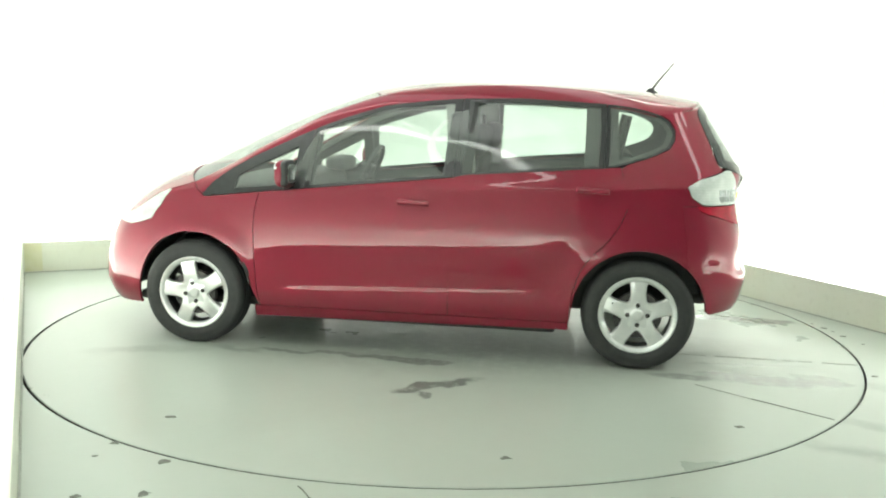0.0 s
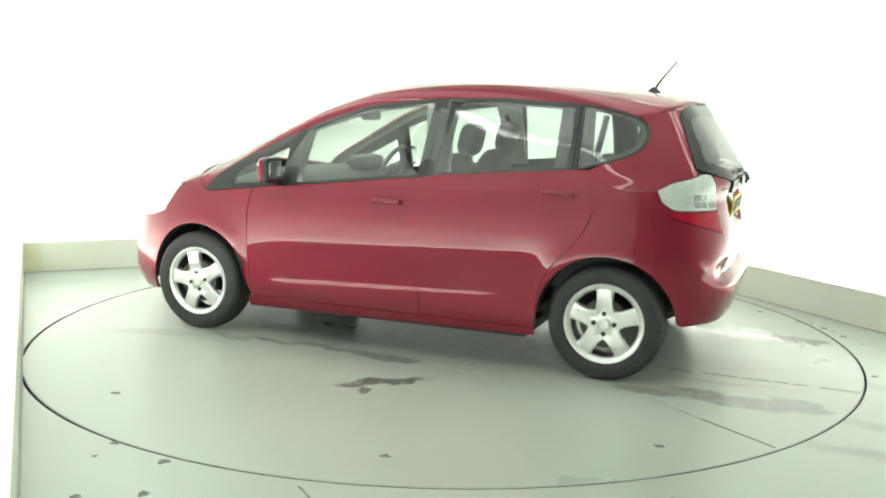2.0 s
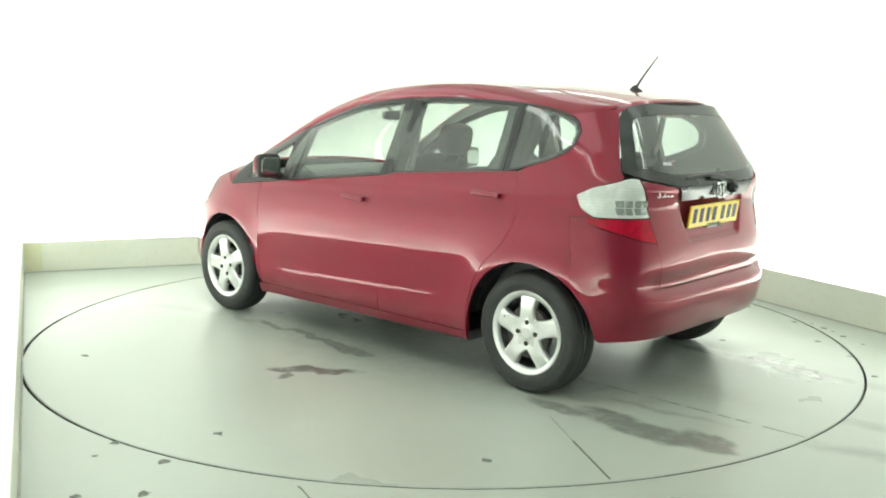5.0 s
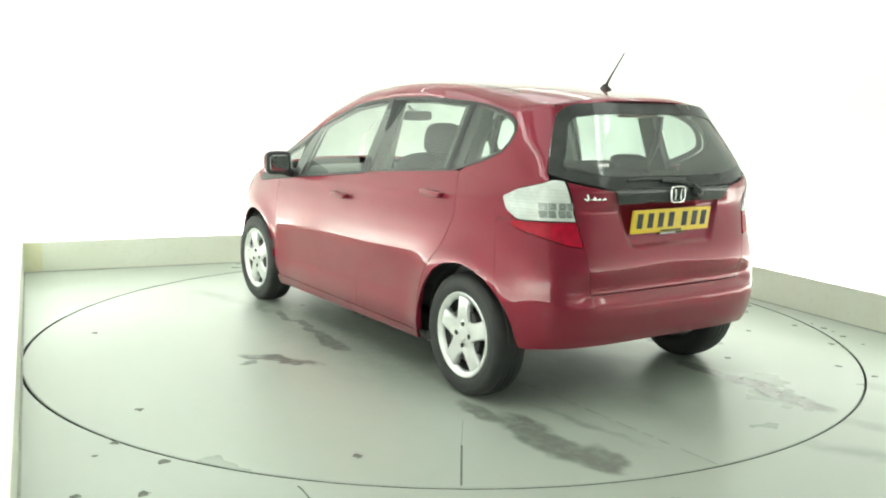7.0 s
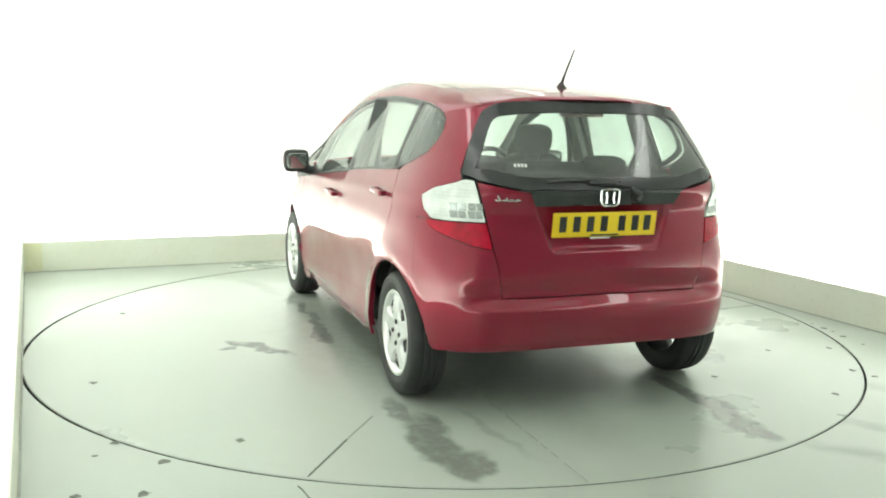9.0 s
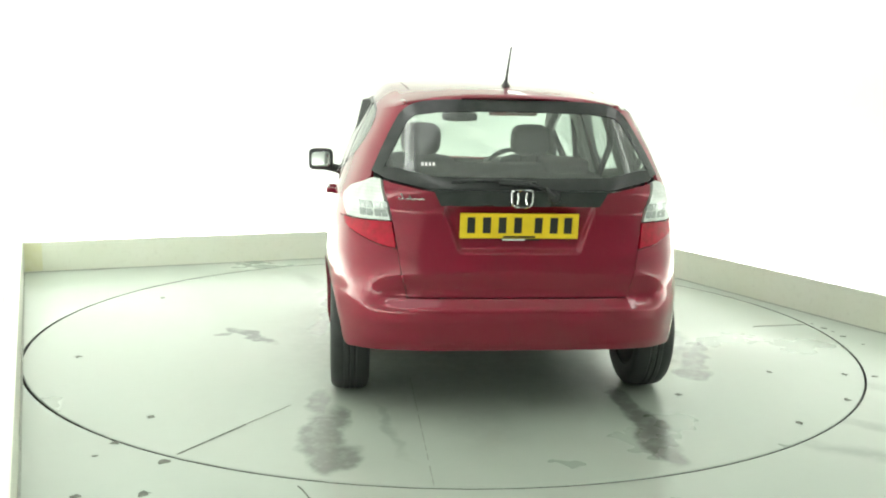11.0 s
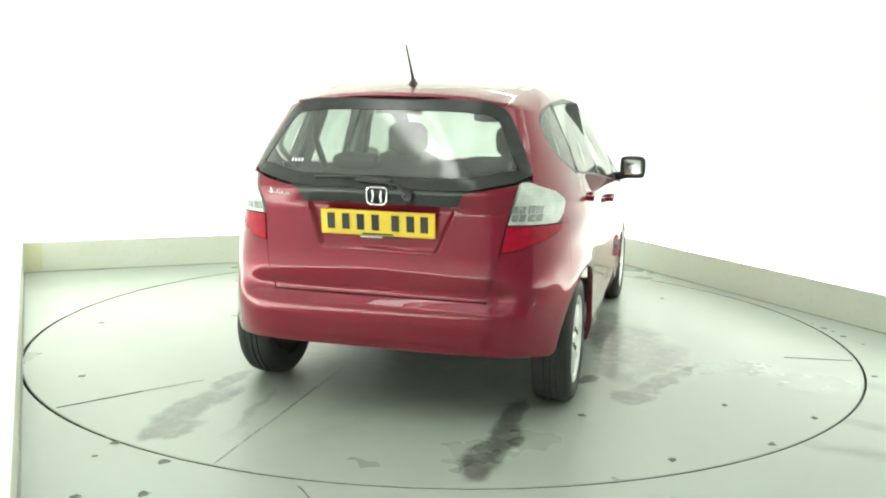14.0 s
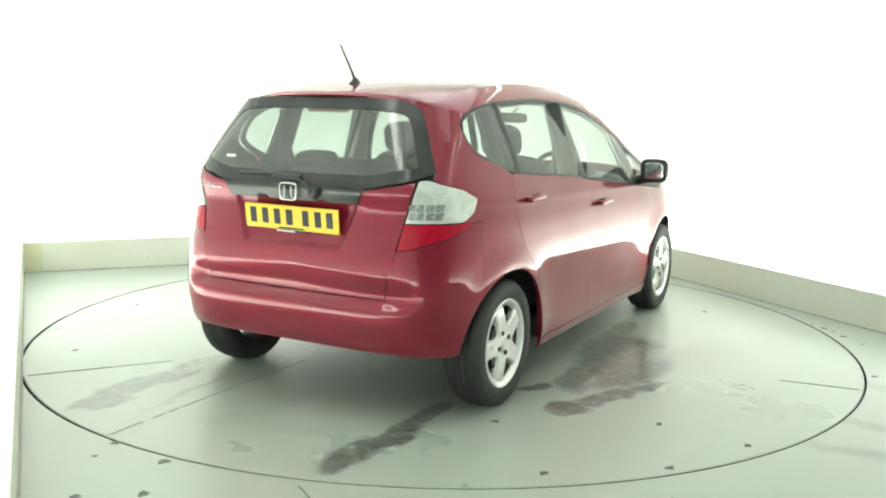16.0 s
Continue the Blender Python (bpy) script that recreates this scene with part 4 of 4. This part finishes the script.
# underbody, wheel housings and cabin tub
tub = box_bm(2.90, 1.12, 0.34, 0.06, (0.03, 0, 0.42))
single("underbody", tub, TRIM, "black underbody", 0)
pan = box_bm(1.62, 1.46, 0.06, 0.015, (0.0, 0, 0.185))
add_into(pan, box_bm(0.50, 1.02, 0.06, 0.02, (-1.38, 0, 0.345)))
add_into(pan, box_bm(0.84, 1.04, 0.06, 0.02, (1.33, 0, 0.195)))
add_into(pan, box_bm(0.09, 1.42, 0.08, 0.03, (-1.24, 0, 0.30)))
add_into(pan, tube([(-0.7, -0.25, 0.21), (-1.3, -0.30, 0.29), (-1.70, -0.42, 0.335)], 0.028, 12))
part("floor_pan", pan, DARK_STEEL, car, "dark underside with axle and exhaust pipe")
for hx in (HUB_F, HUB_R):
    rim_line = [(hx + 0.358 * math.cos(radians(a)), HUB_Z + 0.358 * math.sin(radians(a))) for a in range(8, 173, 5)]
    liner = between([(x, 0.775, z) for x, z in rim_line], [(x, 0.50, z) for x, z in rim_line], 36, 2)
    between([(x, 0.50, z) for x, z in rim_line], [(x * 0.02 + hx * 0.98, 0.50, z * 0.02 + 0.28 * 0.98) for x, z in rim_line], 36, 2, 0.0, liner)
    both("wheel_housing", liner, TRIM, "black wheel housing", 0.004, out=False)
for k in range(4):
    both_y = 0.43 - 0.016 * k
    part("window_sticker", ruled([ry(both_y, 1.128), ry(both_y - 0.010, 1.128)], [ry(both_y, 1.142), ry(both_y - 0.010, 1.142)], 3, 2, 0.003), STICKER, tailgate, "tiny white window sticker")

def rounded_block(sx_, sy_, sz_, p=0.55):
    bm = bmesh.new()
    bmesh.ops.create_uvsphere(bm, u_segments=20, v_segments=14, radius=1.0)
    for v in bm.verts:
        c = [math.copysign(abs(a) ** p, a) for a in v.co]
        v.co = Vector((c[0] * sx_ / 2, c[1] * sy_ / 2, c[2] * sz_ / 2))
    return bm


# wheels
BARREL = plain("rim_shade", (0.07, 0.07, 0.07), (0.11, 0.11, 0.105), 0.5, 20, metal=0.5)


def build_wheel(side):
    """One wheel with its outer face towards +y, made round its hub."""
    disc = part("wheel", lathe([(0.0001, -0.02), (0.125, -0.02), (0.128, -0.026), (0.128, -0.05), (0.0001, -0.05)], 40), DARK_STEEL, car, "alloy wheel with a black tyre")
    ty = [(0.196, -0.165), (0.215, -0.172), (0.25, -0.178), (0.278, -0.174), (0.293, -0.160), (0.300, -0.135), (0.3015, -0.118), (0.297, -0.114), (0.297, -0.110), (0.3022, -0.106), (0.3025, -0.090),
          (0.297, -0.087), (0.297, -0.083), (0.3022, -0.079), (0.3015, -0.060), (0.297, -0.056), (0.297, -0.052), (0.300, -0.040), (0.293, -0.014), (0.278, 0.001), (0.262, 0.005), (0.255, 0.0035), (0.25, 0.006), (0.228, 0.003), (0.212, -0.003), (0.198, -0.008)]
    part("tyre", lathe(ty, 64), RUBBER, disc, "black rubber tyre")
    part("rim_barrel", lathe([(0.190, -0.16), (0.196, -0.155), (0.178, -0.13), (0.172, -0.05), (0.179, -0.022)], 48), BARREL, disc, "dark inside of the rim")
    rim = lathe([(0.169, -0.026), (0.171, -0.020), (0.176, -0.009), (0.190, -0.0015), (0.1985, -0.001), (0.2025, -0.006), (0.200, -0.012), (0.19, -0.012)], 64)
    hub = lathe([(0.0001, -0.006), (0.026, -0.006), (0.030, -0.010), (0.036, -0.012), (0.074, -0.009), (0.084, -0.013), (0.088, -0.04), (0.0001, -0.04)], 40)
    add_into(rim, hub)
    for k in range(5):
        a = radians(90 + 72 * k)
        sp = bmesh.new()
        rows = []
        for i in range(9):
            f = i / 8
            r = 0.055 + (0.190 - 0.055) * f
            w = 0.041 + 0.14 * max(0.0, 0.42 - f) ** 2 + 0.20 * max(0.0, f - 0.70) ** 2
            y = -0.010 + 0.008 * math.sin(math.pi * f) - 0.002 * f
            row = []
            for j, (s, dy) in enumerate(((-1, -0.035), (-1, -0.009), (-0.86, -0.002), (-0.45, 0.0), (0, -0.003), (0.45, 0.0), (0.86, -0.002), (1, -0.009), (1, -0.035))):
                ang = a + math.asin(max(-0.99, min(0.99, s * w / r)))
                row.append(Vector((r * math.cos(ang), y + dy, r * math.sin(ang))))
            rows.append(row)
        grid_faces(sp, rows)
        bmesh.ops.recalc_face_normals(sp, faces=sp.faces)
        mid = sum((f.normal.y for f in sp.faces))
        if mid < 0:
            bmesh.ops.reverse_faces(sp, faces=sp.faces)
        add_into(rim, sp)
    bmesh.ops.scale(rim, vec=(1.035, 1, 1.035), verts=rim.verts)
    part("rim", rim, ALLOY, disc, "silver five-spoke alloy rim")
    for k in range(4):
        a = radians(90 * k)
        bt = lathe([(0.0001, 0.002), (0.0075, 0.002), (0.0125, -0.001), (0.0125, -0.02)], 10)
        bmesh.ops.translate(bt, vec=(0.053 * math.cos(a), -0.006, 0.053 * math.sin(a)), verts=bt.verts)
        part("wheel_nut", bt, DARK_STEEL, disc)
    cup = lathe([(0.0001, -0.0045), (0.020, -0.005), (0.022, -0.008), (0.022, -0.012)], 24)
    part("hub_cap", cup, ALLOY, disc)
    return disc


wheel = build_wheel(1)
wheel.matrix_basis = pose(HUB_R, 0.818, HUB_Z)
for px, py, pz, turn, spin in ((HUB_F, 0.850, HUB_Z - 0.003, 0, 12), (HUB_R, -0.818, HUB_Z, 180, 20), (HUB_F, -0.850, HUB_Z - 0.003, 180, 0)):
    w = copy_thing(wheel, pose(px, py, pz, 0, spin, turn))
    w.parent = car

# door handles
for x, z, par in ((-0.03, 0.862, fd), (-0.985, 0.958, rd)):
    hb = box_bm(0.175, 0.020, 0.028, 0.010, (0, 0.028, 0), segs=3)
    add_into(hb, box_bm(0.03, 0.035, 0.026, 0.008, (0.065, 0.010, 0)))
    add_into(hb, box_bm(0.03, 0.035, 0.026, 0.008, (-0.065, 0.010, 0)))
    p = surf(*sx(x, z))
    bmesh.ops.transform(hb, matrix=Matrix.Translation(p) @ Matrix.Rotation(radians(-3), 4, "Y"), verts=hb.verts)
    both("door_handle", hb, PAINT, "red pull handle", 0, par, out=False)
    cu = lathe([(0.0001, 0.0005), (0.030, 0.0005), (0.038, 0.0025)], 24)
    bmesh.ops.scale(cu, vec=(1.5, 1, 0.7), verts=cu.verts)
    bmesh.ops.translate(cu, vec=p + Vector((0.0, 0.0008, -0.012)), verts=cu.verts)
    both("handle_cup", cu, PAINT, "", 0, par, out=False)

# door mirrors
mb = bmesh.new()
bmesh.ops.create_uvsphere(mb, u_segments=28, v_segments=16, radius=1.0)
for v in mb.verts:
    x, y, z = v.co
    f = 1.0 if x > 0 else 0.35
    e = lambda c: math.copysign(abs(c) ** 0.62, c)
    v.co = Vector((e(x) * 0.047 * f, e(y) * 0.084, e(z) * 0.074))
bmesh.ops.translate(mb, vec=(0.665, 0.930, 1.003), verts=mb.verts)
mirror = both("door_mirror", mb, PAINT, "door mirror with red cap", 0, fd, out=False)
arm = tube([(0.70, 0.78, 0.925), (0.69, 0.83, 0.938), (0.68, 0.90, 0.955)], 0.030, 12)
both("mirror_arm", arm, TRIM, "black mirror foot", 0, mirror, out=False)
ml = bmesh.new()
bmesh.ops.create_uvsphere(ml, u_segments=28, v_segments=16, radius=1.0)
bmesh.ops.delete(ml, geom=[v for v in ml.verts if v.co.z < 0.05 or v.co.y < 0.4 or v.co.x < 0.2], context="VERTS")
for v in ml.verts:
    e = lambda c: math.copysign(abs(c) ** 0.62, c)
    v.co = Vector((e(v.co.x) * 0.0485, e(v.co.y) * 0.0862, e(v.co.z) * 0.0758)) + Vector((0.665, 0.930, 1.003))
both("mirror_lens", ml, STICKER, "pale lens on the mirror cap", 0, mirror, out=False)
rim_m = rounded_block(0.044, 0.166, 0.146, 0.42)
bmesh.ops.translate(rim_m, vec=(0.648, 0.930, 1.003), verts=rim_m.verts)
both("mirror_frame", rim_m, TRIM, "black mirror rim", 0, mirror, out=False)
mg = rounded_block(0.008, 0.130, 0.102, 0.42)
bmesh.ops.translate(mg, vec=(0.6265, 0.930, 1.003), verts=mg.verts)
both("mirror_glass", mg, MIRROR_GLASS, "mirror glass", 0, mirror, out=False)

# number plate with bars in place of the characters
tilt = Matrix.Translation((-1.787, 0.004, 0.876)) @ Matrix.Rotation(radians(-7), 4, "Y") @ Matrix.Rotation(radians(180), 4, "Z")
pb = box_bm(0.010, 0.52, 0.111, 0.003)
bmesh.ops.transform(pb, matrix=tilt, verts=pb.verts)
plate = part("number_plate", pb, PLATE, tailgate, "yellow rear number plate", smooth=False)
for k, y in enumerate((-0.190, -0.122, -0.054, 0.014, 0.104, 0.172, 0.238 - 0.004)):
    cb = box_bm(0.002, 0.034, 0.070, 0, (0.0062, y - 0.022, 0.004))
    bmesh.ops.transform(cb, matrix=tilt, verts=cb.verts)
    part("plate_bar", cb, INK, plate, smooth=False)
cb = box_bm(0.002, 0.14, 0.007, 0, (0.0062, 0, -0.047))
bmesh.ops.transform(cb, matrix=tilt, verts=cb.verts)
part("plate_bar", cb, INK, plate, smooth=False)
hl = box_bm(0.02, 0.17, 0.007, 0.002, (-1.782, 0.0, 0.8165))
part("gate_catch", hl, GLOSS_BLACK, tailgate, "black catch below the plate")
part("catch_strip", box_bm(0.004, 0.10, 0.006, 0.001, (-1.7935, 0.03, 0.8165)), STICKER, tailgate, "pale strip below the plate", smooth=False)

# round-cornered chrome badge, plain shape
bad = bmesh.new()
for s in (-1, 1):
    add_into(bad, tube([(0, s * 0.020, 0.026), (0, s * 0.016, 0.0), (0, s * 0.021, -0.026)], 0.0055, 8))
loop = [(0.045 * abs(math.cos(a)) ** 0.45 * math.copysign(1, math.cos(a)) * (1 + 0.12 * math.sin(a)), 0.037 * abs(math.sin(a)) ** 0.45 * math.copysign(1, math.sin(a))) for a in (2 * math.pi * i / 40 for i in range(41))]
add_into(bad, tube([(0, a, b) for a, b in loop], 0.0045, 6))
bmesh.ops.transform(bad, matrix=Matrix.Translation((-1.815, 0.0, 0.997)), verts=bad.verts)
part("badge", bad, CHROME, tailgate, "chrome badge")
# the model name as plain slanted bars
nm = bmesh.new()
for yy, w, h, lean in ((0.512, 0.007, 0.026, -24), (0.520, 0.022, 0.005, 20), (0.486, 0.014, 0.006, 0), (0.478, 0.006, 0.016, -24), (0.460, 0.018, 0.005, -30), (0.456, 0.018, 0.005, 4), (0.434, 0.018, 0.005, -30), (0.428, 0.022, 0.005, 4), (0.470, 0.080, 0.003, 3)):
    p = surf(*ry(yy, 0.985), 0.003)
    add_into(nm, box_bm(0.004, w, h, 0.0010, p + Vector((0, 0, h / 2)), Euler((radians(lean), 0, 0))))
part("name_badge", nm, CHROME, tailgate, "small chrome name bars", smooth=False)

# rear wiper
wp = tube([(-1.830, -0.135, 1.005), (-1.820, -0.10, 1.040), (-1.806, -0.03, 1.058), (-1.800, 0.10, 1.062)], 0.011, 10, 0.7)
wiper = part("rear_wiper", wp, TRIM, tailgate, "black rear wiper")
bmesh_tmp = tube([(-1.800, -0.06, 1.064), (-1.792, 0.12, 1.075), (-1.784, 0.30, 1.066)], 0.007, 8)
part("wiper_blade", bmesh_tmp, TRIM, wiper, "black wiper blade")
kn = lathe([(0.0001, 0.030), (0.020, 0.028), (0.028, 0.012), (0.028, -0.015)], 20)
bmesh.ops.rotate(kn, matrix=Matrix.Rotation(radians(90), 3, "Z"), verts=kn.verts)
bmesh.ops.translate(kn, vec=(-1.800, -0.14, 1.002), verts=kn.verts)
part("wiper_hub", kn, TRIM, wiper)

# aerial
aer = lathe([(0.030, 0.0), (0.027, 0.010), (0.016, 0.022), (0.010, 0.034), (0.0001, 0.036)], 20)
bmesh.ops.rotate(aer, matrix=Matrix.Rotation(radians(90), 3, "X"), verts=aer.verts)
bmesh.ops.scale(aer, vec=(1.5, 0.8, 1), verts=aer.verts)
bmesh.ops.translate(aer, vec=(-1.295, 0, 1.473), verts=aer.verts)
aerial = part("aerial_base", aer, TRIM, car, "black roof aerial foot")
part("aerial_rod", tube([(-1.30, 0, 1.495), (-1.315, 0, 1.52), (-1.34, 0, 1.555), (-1.42, 0, 1.655)], 0.0085, 8, 0.42), TRIM, aerial, "thin black aerial")

# ---- cabin ----


def build_seat(x, y, width, z=0.45, rest_h=0.60):
    cu = rounded_block(0.52, width, 0.20)
    bmesh.ops.translate(cu, vec=(x + 0.10, y, z + 0.10), verts=cu.verts)
    seat = part("seat", cu, FABRIC, car, "dark grey cloth seat")
    bk = rounded_block(0.15, width, rest_h)
    bmesh.ops.rotate(bk, matrix=Matrix.Rotation(radians(-20), 3, "Y"), verts=bk.verts)
    bmesh.ops.translate(bk, vec=(x - 0.24, y, z + 0.12 + rest_h / 2), verts=bk.verts)
    part("backrest", bk, FABRIC, seat)
    return seat


def head_rest(seat, x, y, z, w=0.25, h=0.17):
    hr = rounded_block(0.11, w, h, 0.6)
    bmesh.ops.rotate(hr, matrix=Matrix.Rotation(radians(-14), 3, "Y"), verts=hr.verts)
    bmesh.ops.translate(hr, vec=(x, y, z), verts=hr.verts)
    part("headrest", hr, FABRIC, seat)
    for s in (-0.05, 0.05):
        part("headrest_post", tube([(x + 0.03, y + s, z - 0.16), (x, y + s, z - 0.03)], 0.007), DARK_STEEL, seat)


for y in (0.36, -0.36):
    s = build_seat(0.08, y, 0.48, 0.42, 0.58)
    head_rest(s, -0.32, y * 0.9, 1.19, 0.235, 0.185)
bench = build_seat(-0.80, 0.0, 1.22, 0.44, 0.56)
for y in (0.34, -0.34):
    head_rest(bench, -1.15, y, 1.10, 0.24, 0.075)
dash = rounded_block(0.50, 1.28, 0.32, 0.45)
bmesh.ops.translate(dash, vec=(0.95, 0, 0.80), verts=dash.verts)
dashboard = part("dashboard", dash, PLASTIC, car, "dark grey dashboard")
shelf = box_bm(0.40, 1.14, 0.05, 0.02, (1.04, 0, 0.885))
part("dash_top", shelf, PLASTIC, dashboard)
hood = rounded_block(0.16, 0.32, 0.10)
bmesh.ops.translate(hood, vec=(0.72, -0.36, 0.985), verts=hood.verts)
part("instrument_hood", hood, PLASTIC, dashboard)
sw = bmesh.new()
add_into(sw, tube([(0, 0.185 * math.cos(a), 0.185 * math.sin(a)) for a in (2 * math.pi * i / 32 for i in range(33))], 0.016, 8))
for a in (90 + 110, 90 - 110, -90):
    add_into(sw, tube([(0, 0, 0), (0, 0.18 * math.cos(radians(a)), 0.18 * math.sin(radians(a)))], 0.016, 8))
add_into(sw, rounded_block(0.05, 0.13, 0.11))
bmesh.ops.transform(sw, matrix=Matrix.Translation((0.52, -0.36, 0.93)) @ Matrix.Rotation(radians(-26), 4, "Y"), verts=sw.verts)
part("steering_wheel", sw, PLASTIC, car, "black steering wheel")
rv = rounded_block(0.04, 0.24, 0.065, 0.5)
bmesh.ops.translate(rv, vec=(0.50, 0.0, 1.31), verts=rv.verts)
part("rear_view_mirror", rv, PLASTIC, car, "black rear-view mirror")
part("mirror_stalk", tube([(0.50, 0, 1.32), (0.60, 0, 1.37)], 0.010), PLASTIC, car)
# belts
for y in (1, -1):
    part("seat_belt", tube([(-0.22, y * 0.60, 1.33), (-0.24, y * 0.62, 1.10), (-0.20, y * 0.63, 0.70)], 0.018, 6), TRIM, car, "black seat belt")
    part("seat_belt", tube([(-1.16, y * 0.555, 1.345), (-1.13, y * 0.57, 1.20), (-1.05, y * 0.50, 0.92)], 0.018, 6), TRIM, car, "black seat belt")
# inner trim: pillars, door cards, load floor
both("pillar_trim", between([(-0.16, 0.60, 1.40), (-0.20, 0.72, 1.0)], [(-0.32, 0.60, 1.40), (-0.34, 0.72, 1.0)], 6, 3, 0), LINER, "pale pillar trim", 0.03)
both("pillar_trim", between([(-0.98, 0.575, 1.39), (-0.98, 0.70, 1.05)], [(-1.10, 0.565, 1.38), (-1.12, 0.69, 1.06)], 6, 3, 0), PLASTIC, "dark pillar trim", 0.03)
both("door_card", between([(0.85, 0.72, 0.885), (0.3, 0.745, 0.93), (-1.1, 0.72, 1.04), (-1.5, 0.62, 1.06)], [(0.85, 0.70, 0.45), (0.3, 0.70, 0.45), (-1.1, 0.68, 0.45), (-1.5, 0.58, 0.45)], 16, 4, 0), PLASTIC, "dark inner door trim", 0.03)
lf = box_bm(0.62, 1.10, 0.04, 0.01, (-1.42, 0, 0.62))
part("load_floor", lf, FABRIC, car, "dark load floor")
gt = box_bm(0.03, 1.0, 0.44, 0.01, (-1.70, 0, 0.80))
part("tailgate_lining", gt, PLASTIC, tailgate, "dark inner tailgate lining")
hb = box_bm(0.035, 0.22, 0.036, 0.008, (-1.515, 0, 1.362))
part("brake_light", hb, plain("brake_light_lens", (0.16, 0.03, 0.03), (0.20, 0.045, 0.04), 0.3), tailgate, "dark red high brake light inside the glass")


# ---- movement ----
OFF = (0.0938, -0.1433)


def turn_at(t):
    """The turntable's angle in degrees."""
    u = t - 8.0
    return 116.972 - 6.918566 * u - 0.0115912 * u ** 2 + 0.00143004 * u ** 3 - 0.0000566336 * u ** 4


def motions():
    times = [0.5 * i for i in range(33)]
    walk(turntable, [(t, pose(0, 0, 0, 0, 0, turn_at(t))) for t in times])
    rows = []
    for t in times:
        a = radians(turn_at(t))
        c, s = math.cos(a), math.sin(a)
        rows.append((t, pose(c * OFF[0] - s * OFF[1], s * OFF[0] + c * OFF[1], 0.0, 0, 0, turn_at(t))))
    walk(car, rows)


motions()
